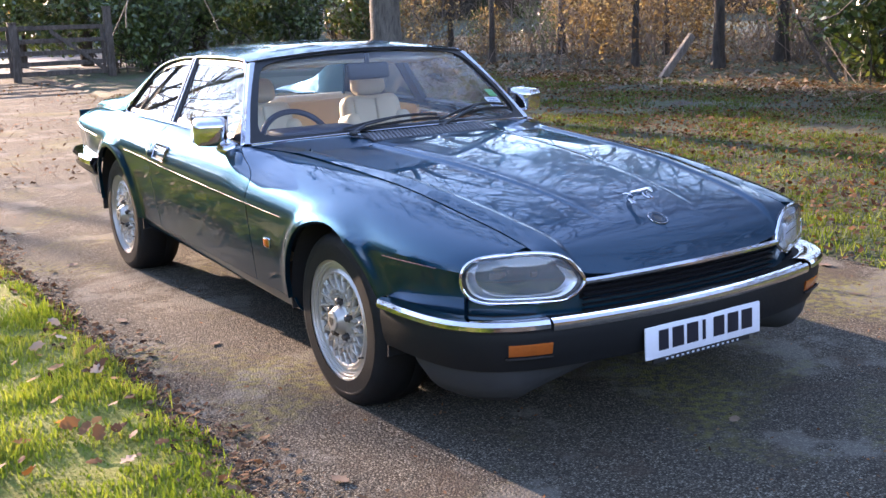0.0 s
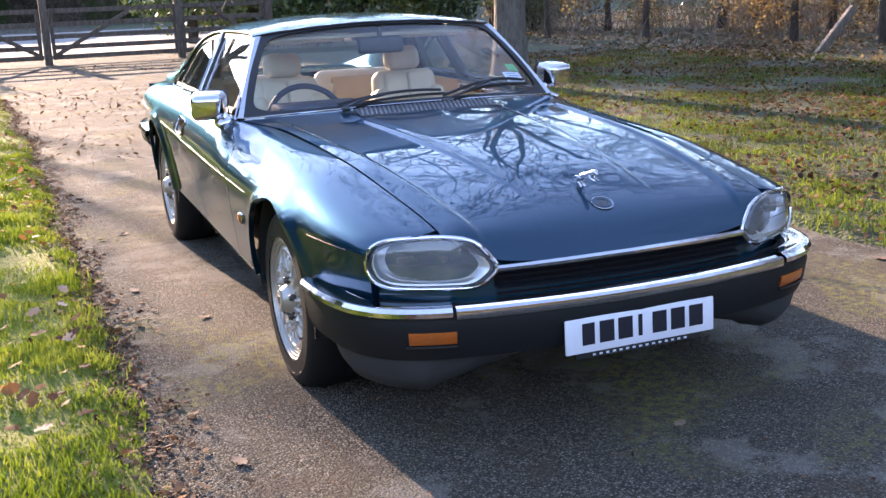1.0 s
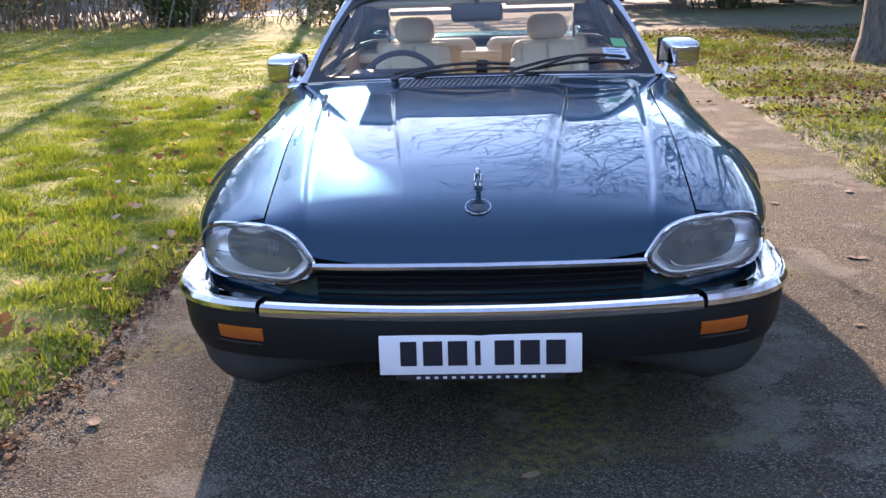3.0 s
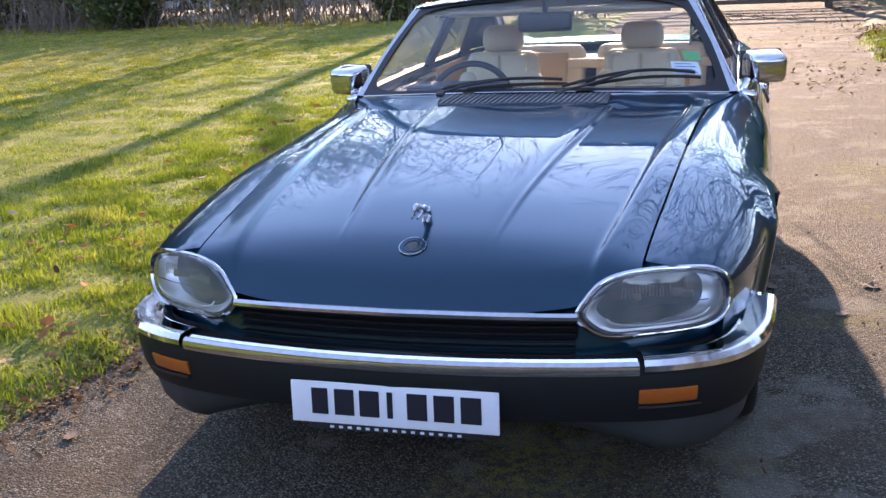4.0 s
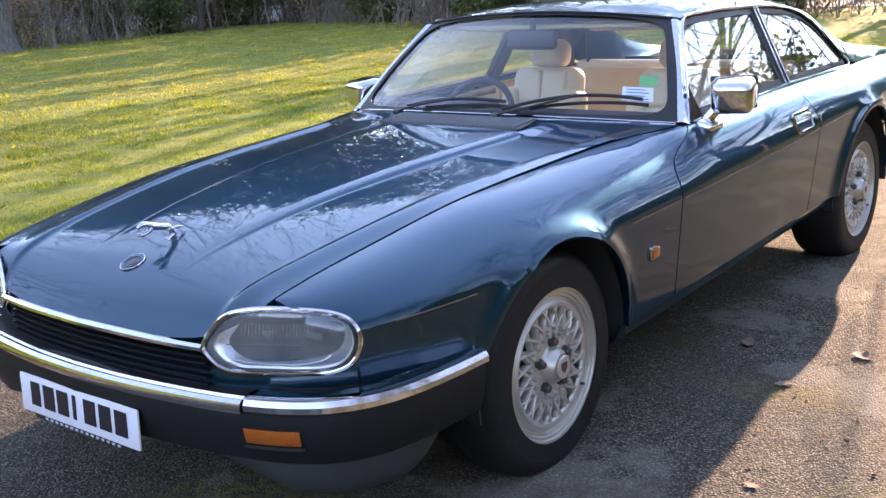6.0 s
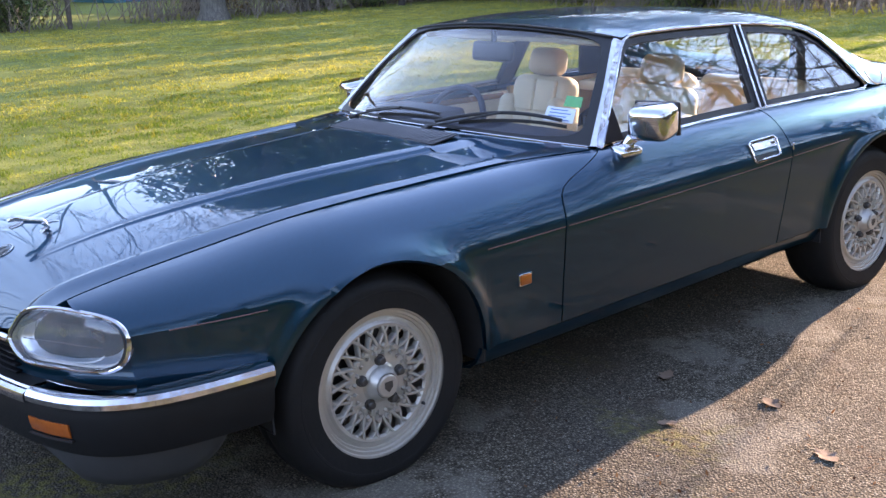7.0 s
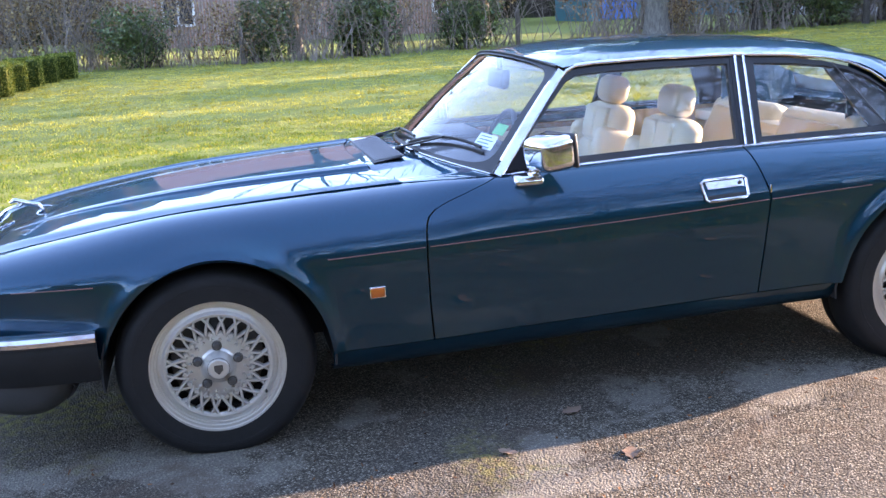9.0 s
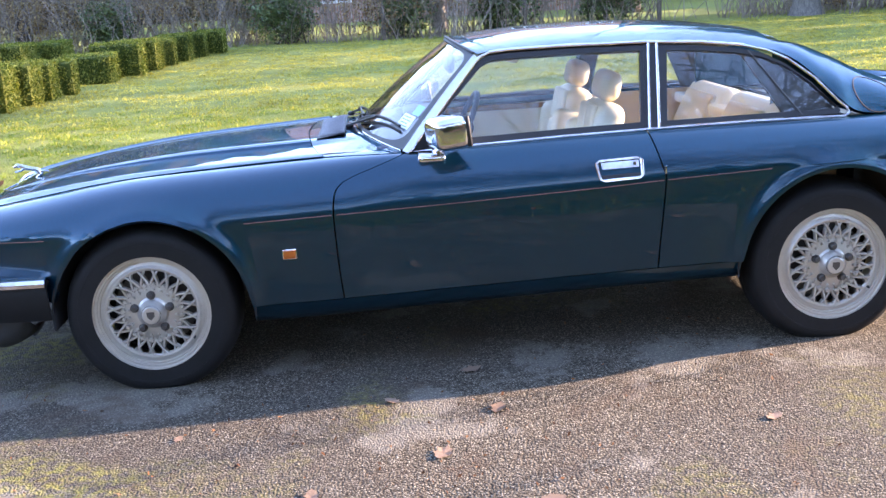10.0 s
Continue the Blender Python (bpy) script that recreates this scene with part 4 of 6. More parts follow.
for sx in (1, -1):
    ring = [side_pt(sx, y, z, 0.004) for y, z in DLO]
    trim = sweep("window_trim", ring, rect_profile(0.012, 0.010, 0.35), CHROME, car, "chrome window surround", up=(sx * 0.88, 0, 0.47), closed=True)
    # A pillar
    rows = []
    for v in np.linspace(0, 1, 14):
        a = screen(sx * 1.0, v, 0.004)
        b = side_pt(sx, lerp(0.992, 1.283, v), lerp(0.818, 1.142, v), 0.006)
        c = (a + b) / 2 + Vector((sx * 0.010, -0.010, 0.006))
        rows.append([a, a.lerp(c, 0.6), c, b.lerp(c, 0.6), b])
    panel("windscreen_pillar", rows, CHROME, car, "bright silver windscreen pillar", thick=0.012, centre=(0, 1.4, 0.9))
    # inner black frame of the side glass
    def inset(pts, k):
        cy = sum(p[0] for p in pts) / len(pts)
        cz = sum(p[1] for p in pts) / len(pts)
        return [(cy + (y - cy) * (1 - k / 0.5), cz + (z - cz) * (1 - k / 0.16)) for y, z in pts]
    door_win = [(1.012, 0.832), (1.10, 0.93), (1.19, 1.03), (1.283, 1.131), (1.32, 1.150), (1.42, 1.156), (1.65, 1.158), (1.932, 1.154), (1.915, 1.02), (1.897, 0.856), (1.6, 0.85), (1.3, 0.841)]
    quart_win = [(1.998, 1.151), (2.15, 1.141), (2.29, 1.122), (2.385, 1.098), (2.465, 1.058), (2.555, 0.985), (2.625, 0.905), (2.652, 0.874), (2.642, 0.862), (2.4, 0.862), (1.962, 0.858)]
    for nm, pts in (("door_window", door_win), ("quarter_window", quart_win)):
        g = slab(nm, [side_pt(sx, y, z, -0.006) for y, z in pts], 0.003, GLASS, car, "clear side glass", normal=(sx * 0.88, 0, 0.47))
        inn = inset(pts, 0.022)
        n = len(pts)
        verts = [side_pt(sx, y, z, -0.002) for y, z in pts] + [side_pt(sx, y, z, -0.002) for y, z in inn] + [side_pt(sx, y, z, -0.02) for y, z in inn]
        faces = [(i, (i + 1) % n, n + (i + 1) % n, n + i) for i in range(n)] + [(n + i, n + (i + 1) % n, 2 * n + (i + 1) % n, 2 * n + i) for i in range(n)]
        piece("window_seal", verts, faces, SEAL, g, "black rubber seal", 30)
    # Added dark sheet stands in for the dark reflection and shade in this pane.
    slab("rear_pane_reflection", [side_pt(sx, y, z, -0.022) for y, z in ((2.305, 1.118), (2.385, 1.096), (2.465, 1.056), (2.555, 0.983), (2.625, 0.903), (2.65, 0.872), (2.64, 0.863), (2.445, 0.863))], 0.01, SEAL, car, "dark sheet for the reflection in the quarter window", normal=(sx * 0.88, 0, 0.47))
    sweep("pane_divider", [side_pt(sx, lerp(2.33, 2.50, v), lerp(1.112, 0.865, v), -0.001) for v in np.linspace(0, 1, 5)], rect_profile(0.006, 0.004), STEEL, car, up=(sx, 0, 0.5))
    # B post: black with two chrome bars
    slab("centre_post", [side_pt(sx, y, z, 0.0) for y, z in ((1.925, 1.155), (2.004, 1.152), (1.968, 0.856), (1.893, 0.856))], 0.02, SEAL, car, "black centre post", normal=(sx * 0.88, 0, 0.47))
    for y0, y1 in ((1.945, 1.908), (1.978, 1.944)):
        sweep("post_trim", [side_pt(sx, lerp(y0, y1, v), lerp(1.157, 0.852, v), 0.004) for v in np.linspace(0, 1, 6)], rect_profile(0.010, 0.008), CHROME, car, "chrome post strip", up=(sx, 0, 0.5))
    # black sail at the foot of the pillar
    slab("sail_panel", [side_pt(sx, y, z, 0.003) for y, z in ((1.004, 0.833), (1.112, 0.836), (1.116, 0.952), (1.100, 0.945))], 0.012, GRILLE, car, "black mirror sail", normal=(sx * 0.88, 0, 0.47))
    # door mirror
    mz, mx = (0.902, 0.858) if sx > 0 else (0.876, 0.846)
    turned = pose(sx * mx, 1.130, mz, 6, 0, sx * 20)
    bm = box_bm((0.164, 0.126, 0.122), 0.030, 4)
    for v in bm.verts:
        k = 0.5 - v.co.y / 0.126
        v.co.x *= 1 - 0.20 * k
        v.co.z *= 1 - 0.12 * k
    bm.transform(turned)
    dm = part("door_mirror", bm, CHROME, car, "chrome door mirror", 50)
    part("mirror_rim", box_bm((0.160, 0.014, 0.116), 0.014, 2, turned @ pose(0, 0.059, 0)), BLACK, dm)
    part("mirror_glass", box_bm((0.144, 0.006, 0.101), 0.012, 2, turned @ pose(0, 0.065, 0)), MIRROR, dm, "mirror glass")
    sweep("mirror_stalk", smooth_path([(sx * 0.775, 1.09, 0.815), (sx * 0.79, 1.10, 0.835), (sx * 0.808, 1.115, 0.862)], 4), ring_profile(0.017, 0.02, 10), CHROME, dm, "chrome stalk")
    foot = part("mirror_foot", box_bm((0.07, 0.105, 0.035), 0.016, 3, pose(sx * 0.797, 1.075, 0.808, 0, sx * 14, 0)), CHROME, dm, "chrome mirror foot", 50)

# roof
ROOF_C = curve1((1.20, 1.186), (1.36, 1.209), (1.556, 1.223), (1.854, 1.227), (2.1, 1.217), (2.36, 1.192), (2.50, 1.165))
ROOF_E = curve1((1.28, 1.158), (1.35, 1.168), (1.62, 1.174), (1.94, 1.169), (2.28, 1.140), (2.43, 1.106), (2.5, 1.075))
RIDGE = curve1((2.44, 1.143), (2.54, 1.123), (2.66, 1.074), (2.82, 0.997), (2.94, 0.955), (3.2, 0.905), (3.5, 0.865), (3.74, 0.812))
LOW_Z = curve1((2.44, 1.102), (2.50, 1.070), (2.58, 0.998), (2.655, 0.913), (2.70, 0.875), (2.76, 0.858), (2.85, 0.852), (3.2, 0.845), (3.55, 0.823), (3.74, 0.790))
U0, ROOF_END = 0.84, 2.44


def roof_pt(u, y):
    ze, zc = ROOF_E(max(1.28, y)), ROOF_C(y)
    xr = side_x(ze) + 0.010
    power = lerp(2.8, 4.6, min(1, max(0, (y - 2.0) / 0.44)))
    return Vector((u * xr, y, zc + (ze - zc) * abs(u) ** power))


def buttress_pt(w, y):
    """w: 0 at the waist, 1 at the ridge."""
    zl = LOW_Z(y)
    k = min(1.0, max(0.0, (y - 2.62) / 0.1))
    low = Vector((lerp(side_x(zl) + 0.010, X0(y) + 0.003, k * k * (3 - 2 * k)), y, zl))
    top = Vector((lerp(0.512, 0.535, min(1, max(0, (y - 2.44) / 0.4))), y, RIDGE(y)))
    b = min(1, max(0, (y - 2.44) / 0.35))
    return low.lerp(top, w) + Vector((0.004 + 0.030 * b, 0, 0.006 + 0.012 * b)) * math.sin(math.pi * w)


cols = [-1 + (1 - U0) * i / 8 for i in range(8)] + [U0 * (i / 14 - 1) for i in range(29)] + [U0 + (1 - U0) * (i + 1) / 8 for i in range(8)]
verts, faces, nc = [], [], len(cols)
vs = list(np.linspace(0, 1, 30))
ys2 = list(np.linspace(ROOF_END, 2.96, 27)[1:]) + list(np.linspace(2.96, 3.74, 14)[1:])
for v in vs:
    verts += [roof_pt(u, lerp(1.282 - 0.062 * (1 - u * u), ROOF_END, v)) for u in cols]
for y in ys2:
    for u in cols:
        p = buttress_pt(min(1.0, (1 - abs(u)) / (1 - U0)), y)
        verts.append(Vector((math.copysign(p.x, u), p.y, p.z)))
for f in grid_faces(len(vs) + len(ys2), nc):
    j = min(f) % nc
    if f[0] // nc < len(vs) - 1 or not 8 <= j < nc - 9:
        faces.append(f)
used = sorted({i for f in faces for i in f})
remap = {i: k for k, i in enumerate(used)}
roof = piece("roof", [verts[i] for i in used], [tuple(remap[i] for i in f) for f in faces], PAINT, car, "", 85)
for sx in (1, -1):
    # inner face of the buttress, gutter along the roof edge, fuel flap
    rows = [[(sx * lerp(buttress_pt(1, y).x, 0.50, w), y, lerp(RIDGE(y), min(0.86, RIDGE(y) - 0.01), w)) for y in ys2] for w in np.linspace(0, 1, 4)]
    panel("buttress_inner", rows, PAINT, car, thick=0.01, centre=(sx * 0.6, 2.8, 0.9))


def flap_pt(r, a, lift):
    y0, w0 = 2.80, 0.36
    dy = (buttress_pt(w0, y0 + 0.01) - buttress_pt(w0, y0 - 0.01)) / 0.02
    dw = (buttress_pt(w0 + 0.01, y0) - buttress_pt(w0 - 0.01, y0)) / 0.02
    n = dy.cross(dw).normalized()
    n = n if n.x > 0 else -n
    return buttress_pt(w0 + r * math.sin(a) / dw.length, y0 + r * math.cos(a) / dy.length) + n * lift


na = 40
verts = [flap_pt(r, 2 * math.pi * i / na, h) for r, h in ((0.080, -0.001), (0.0805, 0.0018), (0.0840, 0.0018), (0.0845, -0.001)) for i in range(na)]
piece("fuel_flap", verts, grid_faces(4, na, wrap=True), SEAL, car, "thin dark outline of the round fuel flap")
back_glass = panel("rear_window", [[(u * lerp(0.52, 0.50, v), lerp(2.465, 2.84, v) - 0.05 * (1 - u * u) * 0, lerp(1.148, 0.882, v) + 0.02 * (1 - u * u) * (1 - v)) for u in np.linspace(-1, 1, 17)] for v in np.linspace(0, 1, 8)], GLASS, car, "rear window", thick=0.003)
panel("boot_lid", [[(u * 0.55, lerp(2.84, 3.76, v), 0.872 + 0.008 * v - 0.085 * v ** 3 + 0.010 * (1 - u * u)) for u in np.linspace(-1, 1, 15)] for v in np.linspace(0, 1, 12)], PAINT, car, thick=0.015)
panel("tail_panel", [[(u * 0.74, 3.80 - 0.07 * u * u, z) for u in np.linspace(-1, 1, 15)] for z in (0.795, 0.7, 0.55, 0.45)], PAINT, car, thick=0.015)
RB = smooth_path([(0.875, 3.02, 0), (0.868, 3.3, 0), (0.84, 3.55, 0), (0.78, 3.72, 0), (0.65, 3.80, 0), (0.3, 3.845, 0), (0, 3.85, 0)], 5)
RB = RB + [Vector((-p.x, p.y, 0)) for p in reversed(RB[:-1])]
INWARD = 1
rear_bumper = panel("rear_bumper", along(RB, [(0.08, 0.56), (0.02, 0.55), (0.0, 0.53), (0.004, 0.49), (0.04, 0.455)]), BLACK, car, "dark rear bumper with chrome blade", thick=0.01, centre=(0, 3, 0.45))
panel("rear_blade", along(RB, [(0.05, 0.575), (0.0, 0.572), (-0.012, 0.555), (-0.012, 0.528), (0.0, 0.515)]), CHROME, rear_bumper, "chrome rear blade", thick=0.005, centre=(0, 3, 0.5))

# wipers
for px, qx, lift in ((-0.34, 0.12, 0.07), (0.12, 0.60, 0.15)):
    pts = []
    for i in range(13):
        t = i / 12
        u = lerp(px, qx, t) / 0.70
        pts.append(screen(u, 0.03 + lift * math.sin(1.9 * t), 0.014 + 0.012 * math.sin(math.pi * t)))
    w = sweep("wiper", pts, rect_profile(0.010, 0.012), BLACK, car, "black windscreen wiper")
    pts2 = [screen(lerp(px + 0.10, qx + 0.02, t) / 0.70, 0.005 + lift * math.sin(1.9 * lerp(0.2, 1.0, t)) * 0.9, 0.006) for t in np.linspace(0, 1, 10)]
    sweep("wiper_blade", pts2, rect_profile(0.006, 0.012), SEAL, w)
    sweep("wiper_arm", [Vector((px, 0.765, 0.862)), screen(lerp(px, qx, 0.2) / 0.70, 0.03, 0.028), screen(lerp(px, qx, 0.55) / 0.70, 0.03 + lift * 0.85, 0.030)], rect_profile(0.018, 0.008), BLACK, w)
    box("wiper_pivot", (px, 0.765, 0.858), (0.035, 0.035, 0.02), BLACK, w, bevel=0.01)

# stickers on the inside of the windscreen
def sticker(name, u0, u1, v0, v1, mat, label):
    rows = [[screen(lerp(u0, u1, a), lerp(v0, v1, b), -0.003) for a in np.linspace(0, 1, 4)] for b in np.linspace(0, 1, 3)]
    return panel(name, rows, mat, windscreen, label, thick=0.0008)


st = sticker("permit_sticker", 0.755, 0.905, 0.175, 0.30, WHITE_CARD, "white and blue permit sticker")
for k in range(4):
    rows = [[screen(lerp(0.775, 0.885 - 0.02 * (k % 2), a), 0.188 + k * 0.028 + b, 0.0005 - 0.002) for a in np.linspace(0, 1, 4)] for b in (0, 0.009)]
    panel("print_bar", rows, BLUE_INK, st, thick=0.0004)
sticker("pass_sticker", 0.835, 0.925, 0.315, 0.41, GREEN_CARD, "green pass sticker")

# cabin
cab = part("cabin_floor", box_bm((1.40, 2.0, 0.03), 0.01, 1, pose(0, 1.75, 0.36)), CARPET, car, "tan carpeted cabin floor")
dash = part("dashboard", box_bm((1.36, 0.34, 0.20), 0.05, 3, pose(0, 1.02, 0.735)), DASH, car, "dark dashboard")
box("dash_veneer", (0.0, 1.193, 0.75), (1.20, 0.012, 0.10), WALNUT, dash, "walnut veneer strip", bevel=0.004)
box("instrument_hood", (-0.36, 1.10, 0.835), (0.40, 0.20, 0.05), DASH, dash, bevel=0.02)
box("centre_console", (0, 1.62, 0.49), (0.22, 0.95, 0.24), TAN, cab, "tan centre console", bevel=0.03)
for sx in (1, -1):
    dc = slab("door_card", [(sx * 0.70, 1.0, 0.36), (sx * 0.70, 1.92, 0.36), (sx * 0.715, 1.92, 0.82), (sx * 0.715, 1.02, 0.80)], 0.03, CREAM, car, "cream door card", normal=(sx, 0, 0))
    box("door_cap", (sx * 0.70, 1.46, 0.80), (0.04, 0.86, 0.03), WALNUT, dc, bevel=0.008)
    box("arm_rest", (sx * 0.66, 1.55, 0.62), (0.07, 0.5, 0.06), CREAM, dc, bevel=0.02)
    slab("rear_side_trim", [(sx * 0.70, 1.94, 0.36), (sx * 0.69, 2.66, 0.36), (sx * 0.69, 2.66, 0.845), (sx * 0.715, 1.94, 0.835)], 0.02, TAN, car, "tan rear side trim", normal=(sx, 0, 0))
box("rear_shelf", (0, 2.62, 0.80), (1.36, 0.44, 0.05), CREAM, car, "cream rear parcel shelf", bevel=0.015)
box("rear_bulkhead", (0, 2.74, 0.58), (1.40, 0.03, 0.5), VOID, car, bevel=0)
box("headlining", (0, 1.85, 1.135), (1.08, 1.10, 0.02), CREAM, car, "cream headlining", bevel=0.008)


def seat(sx, tilt):
    s = part("front_seat", box_bm((0.48, 0.52, 0.15), 0.05, 3, pose(sx * 0.33, 1.50, 0.46, 8)), CREAM, car, "cream leather front seat", 60)
    m = pose(sx * 0.325, 1.765, 0.628, -tilt)
    bm = box_bm((0.40, 0.12, 0.60), 0.05, 4, None)
    for v in bm.verts:
        v.co.x *= 1 - 0.16 * max(0.0, v.co.z / 0.30)
    bm.transform(m)
    part("backrest", bm, CREAM, s, sharp=60)
    for k in (-1, 1):
        part("bolster", box_bm((0.085, 0.17, 0.46), 0.040, 4, m @ pose(k * 0.168, -0.03, -0.03, 0, -k * 5, 0)), CREAM, s, sharp=60)
        for j in (-1, 0, 1):
            part("backrest_panel", box_bm((0.125, 0.03, 0.148), 0.014, 3, m @ pose(k * 0.065, -0.062, 0.05 + j * 0.155)), CREAM, s, sharp=60)
    bm = box_bm((0.195, 0.095, 0.122), 0.040, 4)
    for v in bm.verts:
        v.co.x *= 1 - 0.10 * max(0.0, v.co.z / 0.07)
    bm.transform(m @ pose(0, -0.01, 0.362))
    part("headrest", bm, CREAM, s, "cream headrest", 60)
    for k in (-1, 1):
        part("headrest_post", box_bm((0.014, 0.014, 0.07), 0.005, 2, m @ pose(k * 0.05, 0, 0.29)), STEEL, s)


seat(1, 13)
seat(-1, 13)
bench = part("rear_seat", box_bm((1.22, 0.42, 0.16), 0.05, 3, pose(0, 2.24, 0.52, 8)), TAN, car, "tan and cream rear seat", 60)
for sx in (1, -1):
    m = pose(sx * 0.31, 2.44, 0.69, -26)
    part("rear_backrest", box_bm((0.56, 0.14, 0.42), 0.05, 4, m), CREAM, bench, sharp=60)
    part("rear_cushion", box_bm((0.40, 0.04, 0.30), 0.018, 3, m @ pose(0, -0.075, 0)), TAN, bench, sharp=60)
# steering wheel on the car's right
wm = pose(-0.36, 1.285, 0.745, 65)
verts, faces = [], []
N, M = 48, 8
for i in range(N):
    a = 2 * math.pi * i / N
    for j in range(M):
        b = 2 * math.pi * j / M
        r = 0.185 + 0.014 * math.cos(b)
        verts.append(wm @ Vector((r * math.cos(a), r * math.sin(a), 0.014 * math.sin(b))))
faces = [(i * M + j, i * M + (j + 1) % M, ((i + 1) % N) * M + (j + 1) % M, ((i + 1) % N) * M + j) for i in range(N) for j in range(M)]
steer = piece("steering_wheel", verts, faces, DASH, car, "dark blue leather steering wheel")
part("wheel_boss", box_bm((0.16, 0.12, 0.05), 0.025, 3, wm @ pose(0, -0.01, -0.02)), DASH, steer)
for a in (200, 340, 270):
    part("wheel_spoke", box_bm((0.13, 0.03, 0.014), 0.005, 2, wm @ pose(0, 0, -0.012, 0, 0, a) @ pose(0.115, 0, 0)), DASH, steer)
rv = part("rear_view_mirror", box_bm((0.225, 0.035, 0.078), 0.02, 3, pose(-0.01, 1.215, 1.090, -8)), SEAL, car, "black rear-view mirror")
part("mirror_stem", box_bm((0.02, 0.02, 0.06), 0.005, 1, pose(-0.01, 1.222, 1.145)), SEAL, rv)
for sx in (1, -1):
    part("sun_visor", box_bm((0.36, 0.14, 0.018), 0.008, 2, pose(sx * 0.30, 1.385, 1.13, -14)), CREAM, car, "cream sun visor")

# underside
box("underbody", (0, 1.45, 0.30), (1.30, 1.9, 0.16), VOID, car, bevel=0.02)
box("front_underbody", (0, -0.15, 0.36), (0.94, 1.2, 0.20), VOID, car, bevel=0.02)
box("rear_underbody", (0, 2.98, 0.405), (0.94, 1.5, 0.20), VOID, car, bevel=0.02)
box("engine_bay", (0, -0.1, 0.56), (1.1, 1.3, 0.16), VOID, car, bevel=0.02)

# wheels: rim with lattice, tyre, nuts, cap
def make_wheel():
    prof = [(r * 1.022, x) for r, x in ((0.158, -0.014), (0.163, -0.007), (0.170, -0.006), (0.178, -0.014), (0.189, -0.017), (0.1905, -0.010), (0.1975, -0.010), (0.1995, -0.003), (0.2075, -0.003), (0.2095, 0.003), (0.216, 0.004), (0.2195, 0.002), (0.2195, -0.012), (0.205, -0.03), (0.195, -0.06), (0.192, -0.20))]
    rim = lathe("wheel", prof, 72, ALLOY, car, "silver lattice alloy wheel", 25)
    tp = []
    for a in (math.sin(q) for q in np.linspace(-math.pi / 2, math.pi / 2, 33)):
        h = -0.108 + 0.116 * math.copysign(abs(math.sin(a * math.pi / 2)) ** 0.85, a)
        tp.append((0.219 + 0.108 * max(0, math.cos(a * math.pi / 2)) ** 0.36, h))
    verts, n = [], 72
    for k, (r, x) in enumerate(tp):
        if r > 0.3255 and k % 3 == 0:
            r -= 0.006
        for i in range(n):
            a = 2 * math.pi * i / n
            verts.append(Vector((x, r * math.cos(a), max(-0.2965, r * math.sin(a)))))
    tyre = piece("tyre", verts, grid_faces(len(tp), n, wrap=True), RUBBER, rim, "black tyre", 28)
    lathe("sidewall_ring", [(0.262, 0.0035), (0.265, 0.008), (0.272, 0.0078), (0.276, 0.002)], 72, RUBBER, tyre)
    # lattice: two families of straight spokes that cross once and run out to the rim
    verts, faces = [], []
    count = 20
    step = 2 * math.pi / count
    for s in (-1, 1):
        for i in range(count):
            base = len(verts)
            for t in np.linspace(0, 1, 6):
                r = lerp(0.100, 0.169, t)
                a = step * (i + s * 0.75 * t)
                x = -0.008 + 0.0012 * s + 0.003 * math.sin(math.pi * t)
                w0, w1 = 0.0050 / r, 0.0029 / r
                for da, dx in ((-w0, -0.022), (-w0, -0.003), (-w1, 0.0), (w1, 0.0), (w0, -0.003), (w0, -0.022)):
                    verts.append(Vector((x + dx, r * math.cos(a + da), r * math.sin(a + da))))
            for k in range(5):
                for j in range(6):
                    faces.append((base + k * 6 + j, base + k * 6 + (j + 1) % 6, base + (k + 1) * 6 + (j + 1) % 6, base + (k + 1) * 6 + j))
    piece("lattice", verts, faces, ALLOY, rim, "crossed lattice spokes", 40)
    for r, shift, sz in ((0.1085, 0.5, 0.0118), (0.0885, 0.5, 0.0074)):
        for i in range(count):
            a = step * (i + shift)
            bm = bmesh.new()
            bmesh.ops.create_cone(bm, cap_ends=True, segments=4, radius1=sz, radius2=sz * 0.66, depth=0.012)
            bm.transform(pose(-0.0060, r * math.cos(a), r * math.sin(a)) @ Euler((a, 0, 0)).to_matrix().to_4x4() @ pose(0, 0, 0, 0, 90, 0))
            part("lattice_stud", bm, ALLOY, rim)
    lathe("wheel_boss", [(0.107, -0.03), (0.107, -0.016), (0.098, -0.013), (0.060, -0.010), (0.052, -0.004), (0.047, 0.010), (0.038, 0.020), (0.036, 0.024)], 48, ALLOY, rim)
    cap_ = lathe("centre_cap", [(0.034, 0.020), (0.034, 0.029), (0.030, 0.0315), (0.0, 0.0315)], 32, ALLOY, rim, "centre cap with a shield")
    sh = [(0.0325, 0.014, 0.014), (0.0325, -0.014, 0.014), (0.0325, -0.014, -0.004), (0.0325, 0.0, -0.018), (0.0325, 0.014, -0.004)]
    slab("cap_shield", sh, 0.002, STEEL, cap_, normal=(1, 0, 0))
    for i in range(5):
        a = 2 * math.pi * i / 5 + 0.3
        nt_ = lathe("wheel_nut", [(0.0, 0.010), (0.009, 0.010), (0.0115, 0.007), (0.0125, -0.004), (0.0165, -0.0045), (0.0165, -0.02)], 12, STEEL, rim, "dark wheel nut")
        nt_.location = (0, 0.068 * math.cos(a), 0.068 * math.sin(a))
    part("valve", box_bm((0.02, 0.008, 0.008), 0.003, 2, pose(-0.004, 0.145, -0.105)), BLACK, rim)
    lathe("brake_disc", [(0.03, -0.075), (0.15, -0.075), (0.15, -0.095)], 40, STEEL, rim, "dark brake disc")
